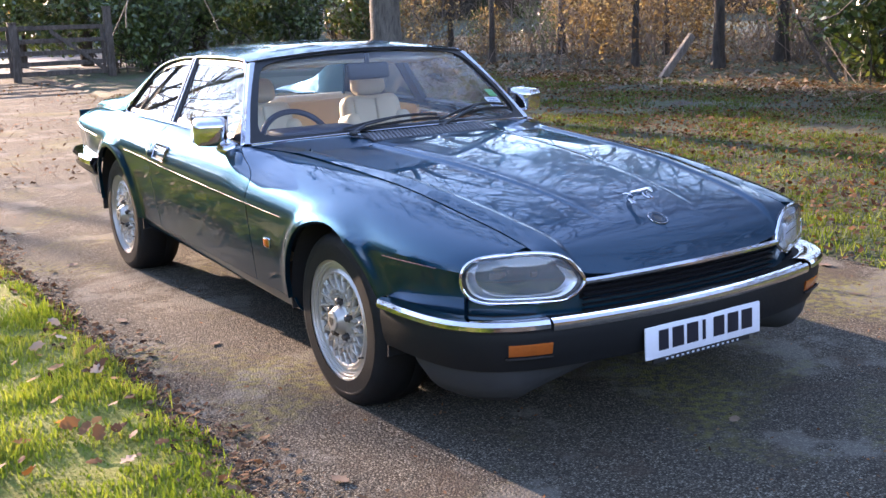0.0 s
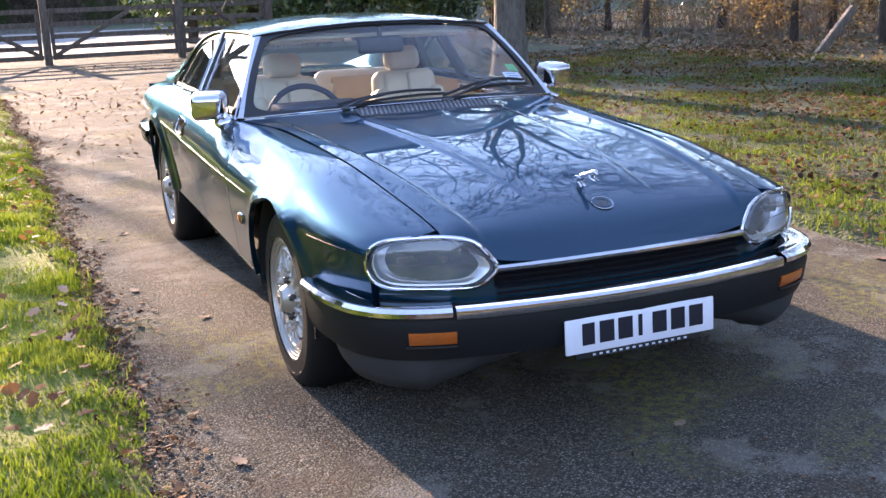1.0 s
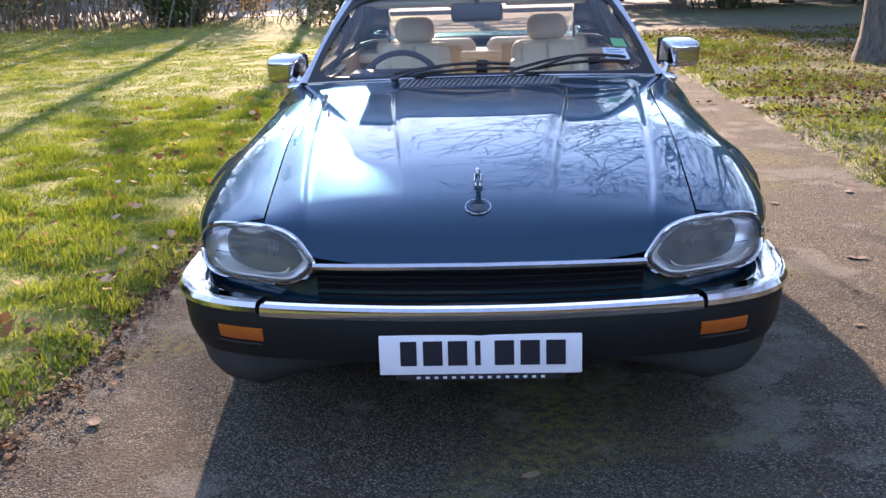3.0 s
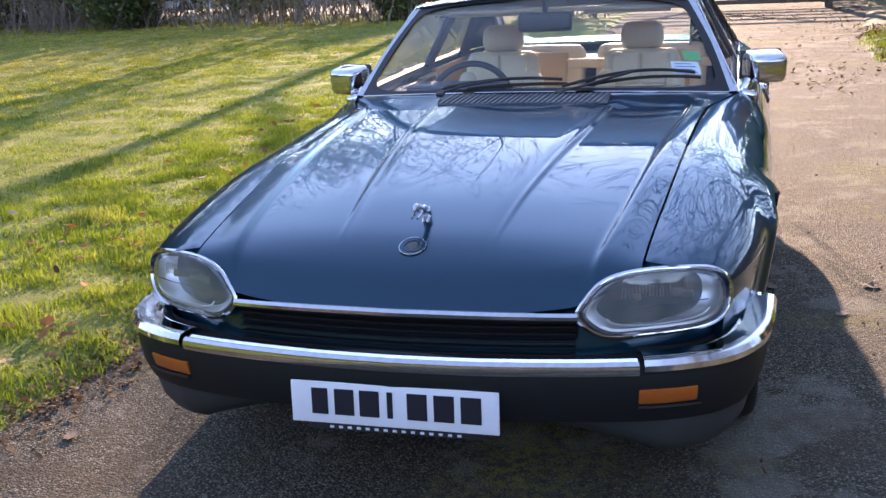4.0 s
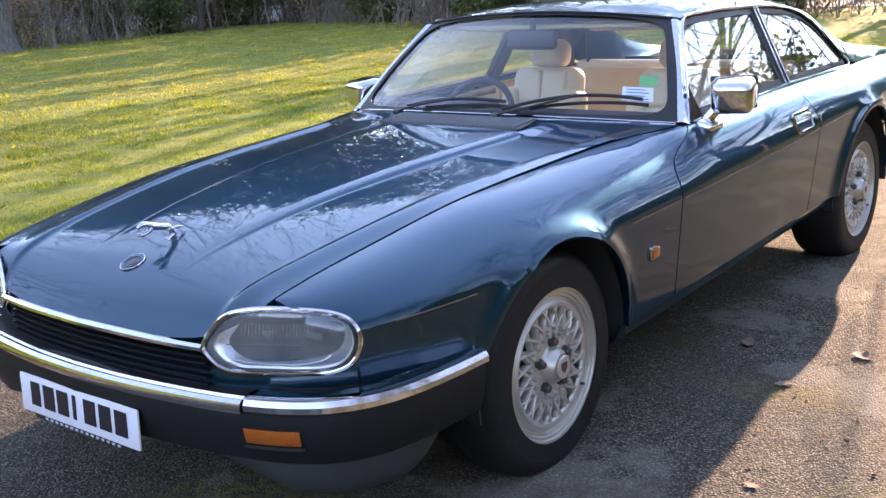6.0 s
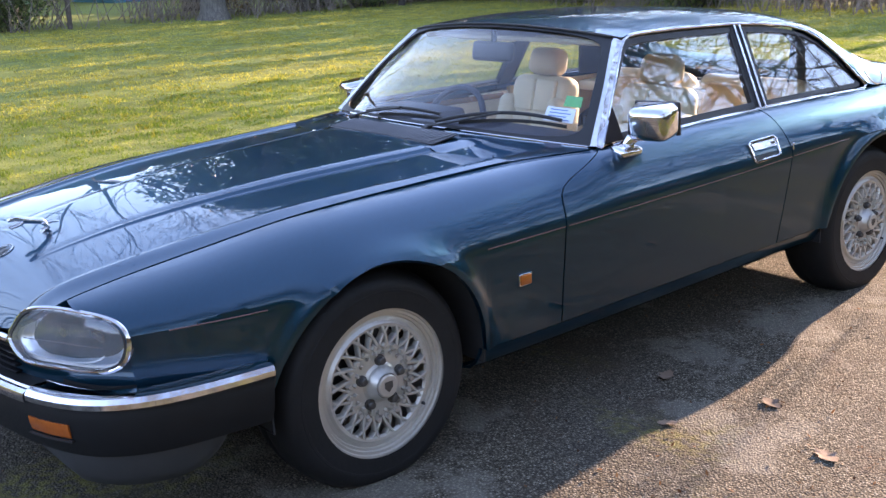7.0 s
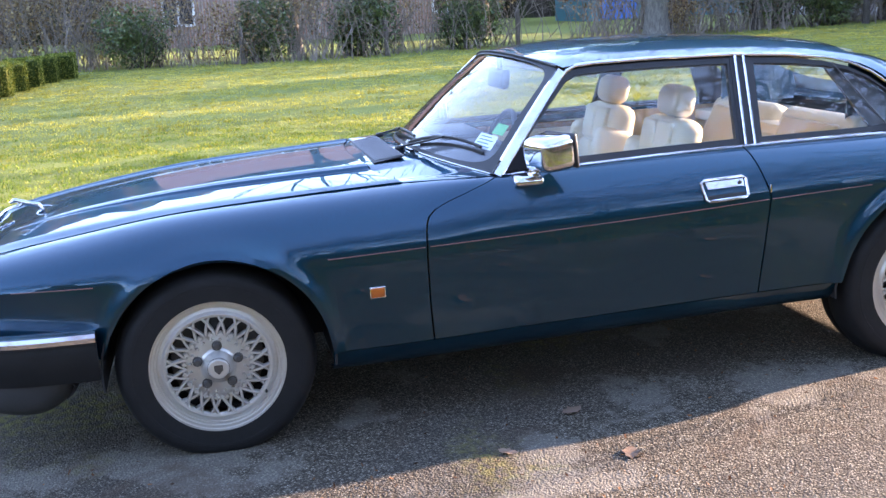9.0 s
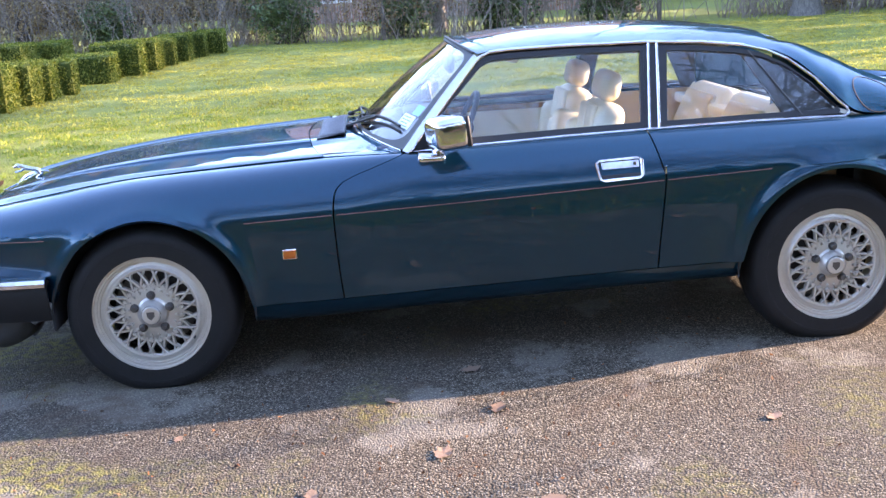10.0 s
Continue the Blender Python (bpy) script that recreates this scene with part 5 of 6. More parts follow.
    lathe("rim_well", [(0.19, -0.12), (0.03, -0.13)], 40, VOID, rim)
    return rim


w0 = make_wheel()
HUBZ = 0.296
w0.matrix_basis = pose(0.838, 0.0, HUBZ, 0, 0, 0)
for sx, y in ((1, 2.593), (-1, 0.0), (-1, 2.593)):
    copy_thing(w0, pose(sx * 0.838, y, HUBZ + 0.001, 0, 0, 0 if sx > 0 else 180))

# ---------------------------------------------------------------- ground
DRIVE_L, DRIVE_R = -1.43, 2.24


def edge_l(y):
    return DRIVE_L + 0.07 * noise.noise(Vector((0.3, y * 0.7, 0))) + 0.04 * noise.noise(Vector((3.3, y * 3.1, 0))) - (0.02 * max(0, y - 6) if y < 22 else 0.3)


def edge_r(y):
    return DRIVE_R + 0.09 * noise.noise(Vector((7.3, y * 0.6, 0))) + 0.05 * noise.noise(Vector((5.3, y * 2.7, 0))) + (0.10 * max(0, y - 12) if y < 22 else 1.0)


def turf(x, y):
    """Height of the turf beside the drive."""
    d = max(edge_l(y) - x, x - edge_r(y))
    if y > 22.5:
        d = max(d, -1)
    rise = 0.035 * min(1.0, max(-1.2, d / 0.10))
    lump = 0.018 * noise.noise(Vector((x * 1.7, y * 1.7, 0.2)))
    if -30 < x < 12 and -15 < y < 25:
        lump += 0.016 * noise.noise(Vector((x * 4.5, y * 4.5, 1.2))) + 0.010 * noise.noise(Vector((x * 10.0, y * 10.0, 2.2)))
    far = 0.05 * noise.noise(Vector((x * 0.12, y * 0.12, 4.0)))
    bank = 0.5 * min(1.0, max(0.0, (x - 11.0) / 9.0)) ** 1.3
    return rise + (lump if d > 0 else 0) + far * min(1, max(0, d / 3)) + bank


def spaced(stops):
    out = []
    for (a, s), (b, _) in zip(stops, stops[1:]):
        out += list(np.arange(a, b, s))
    return out + [stops[-1][0]]


gx = spaced([(-1500, 500), (-500, 150), (-80, 12), (-32, 1.0), (-26, 0.16), (-8, 0.075), (-1.2, 0.4), (2.0, 0.10), (9, 0.4), (24, 6), (80, 150), (500, 500), (1500, 1)])
gy = spaced([(-1500, 500), (-500, 150), (-60, 10), (-14, 0.35), (-4, 0.10), (11, 0.18), (24, 1.0), (40, 10), (100, 150), (500, 500), (1500, 1)])
verts = [(x, y, turf(x, y) if abs(x) < 90 and abs(y) < 90 else 0.0) for y in gy for x in gx]
me = bpy.data.meshes.new("ground")
me.from_pydata(verts, [], grid_faces(len(gy), len(gx)))
me.materials.append(LAWN)
me.materials.append(LITTER)
me.shade_smooth()
for p in me.polygons:
    c = p.center
    if c.x > 2.2 and c.x < 60 or c.y > 22.5 and c.x > 4:
        p.material_index = 1
ground = tagged(new("ground", me), "mossy lawn and leaf-strewn verge", "ground", kind="structure")

dx = [i / 40 for i in range(41)]
dy = spaced([(-60, 4), (-8, 0.5), (26, 2), (60, 20), (400, 1)])
verts = []
for y in dy:
    for u in dx:
        x = lerp(edge_l(y) - 0.5, edge_r(y) + 0.5, u)
        verts.append((x, y, 0.006 * noise.noise(Vector((x * 0.9, y * 0.9, 7.0))) - 0.012 * max(0.0, abs(u - 0.5) * 2 - 0.75)))
drive_me = mesh_data("driveway", verts, grid_faces(len(dy), len(dx)), TARMAC, 60, False)
drive = tagged(new("driveway", drive_me), "worn grey tarmac driveway with moss and leaves", "driveway", kind="structure")


road = tagged(piece("road", [(-70, 24.2, 0.055), (70, 24.2, 0.055), (70, 44, 0.075), (-70, 44, 0.075), (-70, 24.2, -0.1), (70, 24.2, -0.1), (70, 44, -0.1), (-70, 44, -0.1)], [(0, 1, 2, 3), (0, 4, 5, 1), (1, 5, 6, 2), (2, 6, 7, 3), (3, 7, 4, 0)], ROAD), "pale road beyond the gate", "road", kind="structure")


# ---------------------------------------------------------------- grass and leaves
def stuff_mesh(name, co, tris_per, vper, count, mat, label, category, faces_local):
    """Many small pieces joined: co is (count, vper, 3)."""
    me = bpy.data.meshes.new(name)
    me.vertices.add(count * vper)
    me.vertices.foreach_set("co", co.reshape(-1).astype(np.float32))
    fl = np.array(faces_local, int)
    k = fl.shape[1]
    loops = (np.arange(count)[:, None, None] * vper + fl[None]).reshape(-1)
    nf = count * len(fl)
    me.loops.add(nf * k)
    me.loops.foreach_set("vertex_index", loops.astype(np.int32))
    me.polygons.add(nf)
    me.polygons.foreach_set("loop_start", (np.arange(nf) * k).astype(np.int32))
    me.update(calc_edges=True)
    me.shade_smooth()
    me.materials.append(mat)
    return tagged(new(name, me), label, category, kind="stuff")


def turf_many(pts):
    return np.array([turf(x, y) for x, y in pts])


def blades(name, xy, height, label, rng, width=0.0045, mat=None, plain=False):
    n = len(xy)
    tuft = np.array([noise.noise(Vector((x * 3.1, y * 3.1, 9.0))) for x, y in xy])
    z = turf_many(xy)
    a = rng.uniform(0, 2 * np.pi, n)
    lean = rng.uniform(0.1, 0.75, n)
    b = rng.uniform(0, 2 * np.pi, n)
    h = height * rng.uniform(0.45, 1.25, n) * np.clip(1 + 1.1 * tuft, 0.35, 1.9)
    w = width * rng.uniform(0.7, 1.4, n)
    side = np.stack([np.cos(a), np.sin(a), 0 * a], -1) * w[:, None]
    tip = np.stack([np.cos(b) * lean * h, np.sin(b) * lean * h, h * np.sqrt(np.maximum(0.1, 1 - lean ** 2 * 0.7))], -1)
    base = np.stack([xy[:, 0], xy[:, 1], z - 0.004], -1)
    if plain:
        return stuff_mesh(name, np.stack([base - side, base + side, base + tip], 1), 1, 3, n, mat or BLADE, label, "grass", [(0, 1, 2)])
    mid = base + tip * np.array([0.35, 0.35, 0.6])
    co = np.stack([base - side, base + side, mid - side * 0.8, mid + side * 0.8, base + tip], 1)
    return stuff_mesh(name, co, 3, 5, n, mat or BLADE, label, "grass", [(0, 1, 3), (0, 3, 2), (2, 3, 4)])


def patchy(rng, n, x0, x1, y0, y1, freq=2.0, keep=0.0, seedz=0.0):
    """Points that gather in tufts."""
    pts = np.stack([rng.uniform(x0, x1, n), rng.uniform(y0, y1, n)], -1)
    v = np.array([noise.noise(Vector((x * freq, y * freq, seedz))) for x, y in pts])
    return pts[v + rng.uniform(-0.35, 0.35, n) > keep]


rng = np.random.default_rng(5)


def off_drive(p, margin=-0.03):
    k = np.array([(x < edge_l(y) + rng.normal(0, 0.035) - margin * 0) or (x > edge_r(y) + rng.normal(0, 0.035)) for x, y in p])
    return p[k]


def thinned(p, x0, x1, y0, y1, soft=1.0):
    """Points that thin out towards the bounds of their patch."""
    k = np.minimum(np.minimum((p[:, 0] - x0) / soft, (x1 - p[:, 0]) / soft + (9 if x1 > -1.5 else 0)), np.minimum((p[:, 1] - y0) / soft, (y1 - p[:, 1]) / soft))
    return p[rng.random(len(p)) < k]


near = off_drive(thinned(patchy(rng, 190000, -4.0, -1.33, -2.6, 7.5, 2.8, -0.12), -4.0, -1.33, -2.6, 7.5, 1.2))
blades("lawn_edge_grass", near, 0.042, "bright green tufted grass along the drive", rng, 0.0026)
mid = off_drive(thinned(patchy(rng, 380000, -9.5, -1.4, -5.0, 16.0, 2.4, -0.22), -9.5, -1.4, -5.0, 16.0, 2.0))
blades("lawn_grass", mid, 0.026, "short mossy lawn grass", rng, 0.0046, None, True)
farp = thinned(patchy(rng, 380000, -25.0, -5.0, -13.0, 23.0, 1.6, -0.15), -25.0, -5.0, -13.0, 23.0, 2.5)
blades("far_lawn_grass", farp, 0.028, "short mown lawn grass", rng, 0.010, FAR_BLADE, True)
vr = off_drive(thinned(patchy(rng, 200000, 2.15, 10.5, -2.5, 15.0, 0.8, 0.02), 2.0, 10.5, -2.5, 15.0, 0.8))
blades("verge_grass", vr, 0.050, "rough verge grass between fallen leaves", rng, 0.0050, SHADED_VERGE_BLADE, True)

strip = off_drive(patchy(rng, 95000, 2.1, 5.0, -3.0, 14.0, 1.6, -0.12))
strip = strip[rng.random(len(strip)) < np.exp(-np.maximum(0.0, strip[:, 0] - 2.9) / 0.8)]
blades("verge_edge_grass", strip, 0.048, "green grass strip along the far edge of the drive", rng, 0.0040, BLADE, True)

leaf_out = [(0.0, -0.5), (0.10, -0.32), (0.26, -0.22), (0.20, -0.05), (0.34, 0.08), (0.22, 0.20), (0.20, 0.36), (0.0, 0.52), (-0.20, 0.34), (-0.23, 0.18), (-0.34, 0.06), (-0.20, -0.07), (-0.25, -0.24), (-0.10, -0.33)]

leaf_small = [(0.0, -0.5), (0.27, 0.0), (0.0, 0.5), (-0.27, 0.05)]
leaf_plain = [(0.0, -0.5), (0.25, -0.2), (0.30, 0.12), (0.14, 0.38), (0.0, 0.5), (-0.27, 0.15), (-0.24, -0.2)]


def leaves(name, pts, z, size, label, rng, mat=None, flat=0.35, shape=None):
    shape = shape or leaf_out
    n, k = len(pts), len(shape)
    loc = np.zeros((n, k + 1, 3))
    cup = rng.uniform(-0.5, 0.9, n)
    for i, (u, v) in enumerate(shape):
        loc[:, i, 0], loc[:, i, 1] = u, v
        loc[:, i, 2] = cup * (u * u * 1.2 + v * v * 0.5) + rng.normal(0, 0.03, n)
    loc *= (size * rng.uniform(0.6, 1.25, n))[:, None, None]
    a = rng.uniform(0, 2 * np.pi, n)
    tx, ty = rng.normal(0, flat, n), rng.normal(0, flat, n)
    ca, sa = np.cos(a)[:, None], np.sin(a)[:, None]
    x, y, zz = loc[..., 0], loc[..., 1], loc[..., 2]
    zz = zz + x * tx[:, None] + y * ty[:, None]
    X, Y = x * ca - y * sa, x * sa + y * ca
    co = np.stack([X + pts[:, 0:1], Y + pts[:, 1:2], zz - zz.min(1, keepdims=True) + z[:, None] + 0.002], -1)
    return stuff_mesh(name, co, k, k + 1, n, mat or DEAD_LEAF, label, "leaves", [(i, (i + 1) % k, k) for i in range(k)])


# leaf lines along the drive's edges
def edge_line(n, y0, y1, inner, outer, share):
    yy = rng.uniform(y0, y1, n)
    side = np.where(rng.random(n) < share, 1, -1)
    off = np.abs(rng.normal(0, 1, n)) * np.where(side > 0, inner, outer) * side
    clump = np.array([0.7 + 0.6 * noise.noise(Vector((0.7, y * 1.9, 3.0))) for y in yy])
    ex = np.array([edge_l(y) for y in yy]) + off * clump
    pts = np.stack([ex, yy], -1)
    return pts, np.array([max(0.004, turf(x, y) + 0.006) if x < edge_l(y) else 0.003 for x, y in pts])


pts, zz = edge_line(2600, -2.6, 13, 0.10, 0.12, 0.6)
leaves("edge_leaves", pts, zz, 0.036, "brown fallen leaves along the drive edge", rng, flat=0.22)
pts, zz = edge_line(15000, -2.6, 13, 0.11, 0.07, 0.75)
leaves("edge_mulch", pts, zz, 0.013, "dark crumbled leaf mulch along the drive edge", rng, MULCH, flat=0.3, shape=leaf_small)
pts = patchy(rng, 46000, 2.25, 11.5, -2.5, 15.0, 0.45, -0.12, 3.0)
zz = turf_many(pts) + 0.024
leaves("verge_leaves", pts, zz, 0.046, "russet fallen leaves on the verge", rng, shape=leaf_plain)
pts = patchy(rng, 22000, 9.5, 19.0, 1.0, 26.0, 0.8, -0.4, 5.0)
leaves("wood_leaves", pts, turf_many(pts) + 0.01, 0.10, "brown leaf litter under the trees, paled as if sunlit", rng, SUNLIT_LITTER, shape=leaf_small)
pts = patchy(rng, 3000, -4.2, -1.5, -2.5, 8.0, 1.5, -0.05, 8.0)
pts = pts[rng.random(len(pts)) < np.exp(-(-1.5 - pts[:, 0]) / 0.8)]
leaves("lawn_leaves", pts, turf_many(pts) + 0.030, 0.060, "scattered orange and brown leaves on the lawn", rng, LAWN_LEAF, flat=0.35)

# small debris over the drive: crumbs of leaf and moss
pts = patchy(rng, 10500, -1.45, 2.25, -2.6, 20.0, 0.9, 0.06, 12.0)
leaves("drive_litter", pts, np.full(len(pts), 0.002), 0.016, "crumbled leaf litter on the tarmac", rng, shape=leaf_small)
pts = patchy(rng, 2400, -1.4, 3.4, 6.0, 20.5, 0.5, 0.0, 14.0)
leaves("drive_leaves", pts, np.full(len(pts), 0.003), 0.05, "brown leaves strewn on the far drive", rng)


def fallen_leaf(x, y, size, rz, colour):
    k = len(leaf_out)
    r = random.Random(int(x * 1000 + y * 77))
    cup = r.uniform(0.2, 0.8)
    top = [Vector((u * size, v * size, cup * size * (u * u * 1.3 + v * v * 0.6) + r.gauss(0, 0.02) * size)) for u, v in leaf_out] + [Vector((0, 0, 0.0))]
    verts = top + [p - Vector((0, 0, 0.0006)) for p in top]
    faces = [(i, (i + 1) % k, k) for i in range(k)] + [(k + 1 + (i + 1) % k, k + 1 + i, 2 * k + 1) for i in range(k)]
    ob = piece("fallen_leaf", verts, faces, colour, None, "", 60)
    tagged(ob, "single curled dry oak leaf lying on the tarmac", "leaf", "single leaves on the drive")
    ob.matrix_basis = pose(x, y, 0.004, 0, 0, rz)


for x, y, sz, rz in ((0.91, 1.17, 0.085, 20), (1.16, 0.87, 0.07, 140), (1.30, 1.23, 0.09, 70), (-1.17, -0.61, 0.075, 200), (0.125, -0.98, 0.06, 300), (1.62, 1.02, 0.10, 250), (1.98, 1.30, 0.09, 10), (1.85, 0.62, 0.075, 95), (1.55, 2.10, 0.07, 33), (2.02, 2.35, 0.08, 160), (1.35, 0.15, 0.05, 80), (-1.20, 1.5, 0.07, 15), (-0.98, 0.9, 0.06, 120), (-1.28, -1.1, 0.08, 60), (0.9, -1.55, 0.05, 210), (1.75, -0.25, 0.06, 45), (-1.1, 2.8, 0.07, 280), (2.1, 0.2, 0.085, 190)):
    fallen_leaf(x, y, sz, rz, DRY_LEAF)

# ---------------------------------------------------------------- trees, shrubs, hedges
def tube_into(verts, faces, pts, radii, sides):
    base = len(verts)
    for i, p in enumerate(pts):
        t = (pts[min(len(pts) - 1, i + 1)] - pts[max(0, i - 1)]).normalized()
        a = t.cross(Vector((0.13, 0.97, 0.2)))
        a = a.normalized() if a.length > 1e-6 else Vector((1, 0, 0))
        b = t.cross(a)
        for k in range(sides):
            w = 2 * math.pi * k / sides
            verts.append(p + (a * math.cos(w) + b * math.sin(w)) * radii[i])
    for i in range(len(pts) - 1):
        for k in range(sides):
            n = (k + 1) % sides
            faces.append((base + i * sides + k, base + i * sides + n, base + (i + 1) * sides + n, base + (i + 1) * sides + k))


def branch(rnd, verts, faces, tips, p, d, length, r, depth, spread=0.75, lift=0.15, min_r=0.004, many=3):
    steps = 5 if depth > 1 else 3
    pts, rad = [p.copy()], [r]
    for i in range(steps):
        d = (d + Vector((rnd.gauss(0, 0.13), rnd.gauss(0, 0.13), rnd.gauss(0, 0.10) + lift * 0.25))).normalized()
        p = p + d * (length / steps)
        pts.append(p.copy())
        rad.append(max(min_r, r * (1 - 0.55 * (i + 1) / steps)))
    tube_into(verts, faces, pts, rad, 7 if r > 0.08 else 5 if r > 0.03 else 3)
    if depth == 0:
        tips.append((p.copy(), d.copy()))
        return
    for k in range(many if many > 3 else rnd.choice((3, 3, 4)) if depth > 1 else 3):
        i = rnd.randint(2, steps) if k else steps
        q = pts[i]
        side = Vector((rnd.gauss(0, 1), rnd.gauss(0, 1), rnd.gauss(0, 0.6))).normalized()
        nd = (d + side * spread * (0.7 if k == 0 else 1.15)).normalized()
        branch(rnd, verts, faces, tips, q, nd, length * rnd.uniform(0.6, 0.82), rad[i] * (0.85 if k == 0 else 0.62), depth - 1, spread, lift, min_r, many)


def bare_tree(seed, trunk_h, trunk_r, limb, depth, bark, label, spread=0.7, lift=0.15, lean=0.0, min_r=0.004, limbs=5, slim=0.62, many=3):
    rnd = random.Random(seed)
    t = thing("bare_tree", label, "tree", "bare trees round the drive")
    verts, faces, pts, rad = [], [], [], []
    n = 10
    for i in range(n + 1):
        u = i / n
        pts.append(Vector((lean * u * trunk_h + rnd.gauss(0, 0.02) * trunk_h * 0.3 * u, rnd.gauss(0, 0.02) * trunk_h * 0.3 * u, u * trunk_h - 0.05)))
        rad.append(trunk_r * (1 + 0.55 * math.exp(-u * 14)) * (1 - 0.3 * u))
    tube_into(verts, faces, pts, rad, 14)
    piece("trunk", verts, faces, bark, t, "", 60)
    verts, faces, tips = [], [], []
    for k in range(limbs):
        i = rnd.randint(6, n) if k else n
        a = 2 * math.pi * k / 5 + rnd.uniform(-0.4, 0.4)
        d = Vector((math.cos(a) * 0.75, math.sin(a) * 0.75, rnd.uniform(0.4, 1.0))).normalized() if k else Vector((0.05, 0, 1))
        branch(rnd, verts, faces, tips, pts[i], d, limb * rnd.uniform(0.8, 1.15), rad[i] * slim, depth, spread, lift, min_r, many)
    me = bpy.data.meshes.new("crown")
    me.from_pydata([tuple(v) for v in verts], [], faces)
    me.materials.append(bark)
    me.shade_smooth()
    hang(new("crown", me), t)
    return t


def leaf_cloud(name, centres, n, size, mat, parent, rng, label=""):
    """Small leaf faces scattered through ellipsoids (centre, radii); denser towards the skin."""
    per = max(1, n // len(centres))
    cos = []
    for c, r in centres:
        d = rng.normal(0, 1, (per, 3))
        d /= np.linalg.norm(d, axis=1)[:, None]
        rad = rng.uniform(0.35, 1.0, per) ** 0.5
        wob = 1 + 0.22 * np.sin(d[:, 0] * 5 + c[0]) * np.cos(d[:, 2] * 4 + c[1])
        p = np.array(c) + d * (rad * wob)[:, None] * np.array(r)
        p = p[p[:, 2] > 0.02]
        m = len(p)
        a = rng.normal(0, 1, (m, 3))
        a /= np.linalg.norm(a, axis=1)[:, None]
        b = np.cross(a, rng.normal(0, 1, (m, 3)))
        b /= np.linalg.norm(b, axis=1)[:, None]
        s = (size * rng.uniform(0.6, 1.3, m))[:, None]
        cos.append(np.stack([p - a * s, p + b * s * 0.5, p + a * s, p - b * s * 0.5], 1))
    co = np.concatenate(cos)
    ob = stuff_mesh(name, co, 2, 4, len(co), mat, label or name, "leaves", [(0, 1, 2, 3)])
    for k in ("label", "category", "kind"):
        if k in ob and parent is not None:
            del ob[k]
    if parent is not None:
        ob.parent = parent
    return ob


def twig_mesh(name, rnd, n, spread, height, parent, mat, r=0.008, curl=0.25):
    verts, faces = [], []
    for _ in range(n):
        p = Vector((rnd.gauss(0, spread[0]), rnd.gauss(0, spread[1]), 0))
        d = Vector((rnd.gauss(0, 0.25), rnd.gauss(0, 0.25), 1)).normalized()
        h = height * rnd.uniform(0.5, 1.1)
        pts, rad = [p], [r * rnd.uniform(0.6, 1.6)]
        for i in range(4):
            d = (d + Vector((rnd.gauss(0, curl), rnd.gauss(0, curl), rnd.gauss(0, 0.1)))).normalized()
            p = p + d * h / 4
            pts.append(p)
            rad.append(rad[0] * (1 - 0.2 * (i + 1)))
            if i > 0:
                q, e = p, (d + Vector((rnd.gauss(0, 0.8), rnd.gauss(0, 0.8), rnd.gauss(0, 0.3)))).normalized()
                tube_into(verts, faces, [q, q + e * h * 0.18, q + e * h * 0.30 + Vector((0, 0, h * 0.04))], [rad[-1] * 0.8, rad[-1] * 0.6, rad[-1] * 0.4], 3)
        tube_into(verts, faces, pts, rad, 3)
    me = bpy.data.meshes.new(name)
    me.from_pydata([tuple(v) for v in verts], [], faces)
    me.materials.append(mat)
    return hang(new(name, me), parent)


def winter_shrub(seed, w, d, h, leaf_n, leaf_mat, label, twigs=46, leaf=0.05):
    t = thing("winter_shrub", label, "shrub", "shrubs round the lawn")
    twig_mesh("twig_growth", random.Random(seed), twigs, (w * 0.33, d * 0.33), h, t, TWIG, 0.010)
    if leaf_n:
        r = np.random.default_rng(seed)
        cs = [((r.normal(0, w * 0.25), r.normal(0, d * 0.25), h * r.uniform(0.25, 0.7)), (w * 0.3, d * 0.3, h * 0.3)) for _ in range(6)]
        leaf_cloud("foliage", cs, leaf_n, leaf, leaf_mat, t, r)
    return t


def evergreen_bush(seed, w, d, h, n, mat, label, leaf=0.06):
    t = thing("evergreen_bush", label, "bush", "shrubs round the lawn")
    r = np.random.default_rng(seed)
    cs = []
    for _ in range(12):
        a = r.uniform(0, 2 * np.pi)
        k = r.uniform(0, 0.6)
        cs.append(((math.cos(a) * w * 0.5 * k, math.sin(a) * d * 0.5 * k, h * r.uniform(0.22, 0.72)), (w * 0.26, d * 0.26, h * 0.28)))
    leaf_cloud("foliage", cs, n, leaf, mat, t, r)
    twig_mesh("twig_growth", random.Random(seed), 14, (w * 0.15, d * 0.15), h * 0.8, t, DARK_BARK, 0.02)
    return t


def evergreen_tree(seed, w, h, n, label, leaf=0.10, low=0.12, group="evergreens beyond the gate", girth=0.2):
    t = thing("evergreen_tree", label, "tree", group)
    r = np.random.default_rng(seed)
    cs = []
    for _ in range(34):
        a, z = r.uniform(0, 2 * np.pi), r.uniform(low, 0.92)
        k = r.uniform(0.2, 1.0) * (1.05 - (z - low)) ** 0.6
        cs.append(((math.cos(a) * w * 0.5 * k, math.sin(a) * w * 0.5 * k, h * z), (w * 0.20, w * 0.20, h * 0.10)))
    leaf_cloud("foliage", cs, n, leaf, EVERGREEN, t, r)
    verts, faces = [], []
    tube_into(verts, faces, [Vector((0, 0, -0.1)), Vector((0.05, 0, h * 0.4)), Vector((0, 0.05, h * 0.85))], [girth, girth * 0.7, girth * 0.25], 8)
    piece("trunk", verts, faces, DARK_BARK, t)
    return t


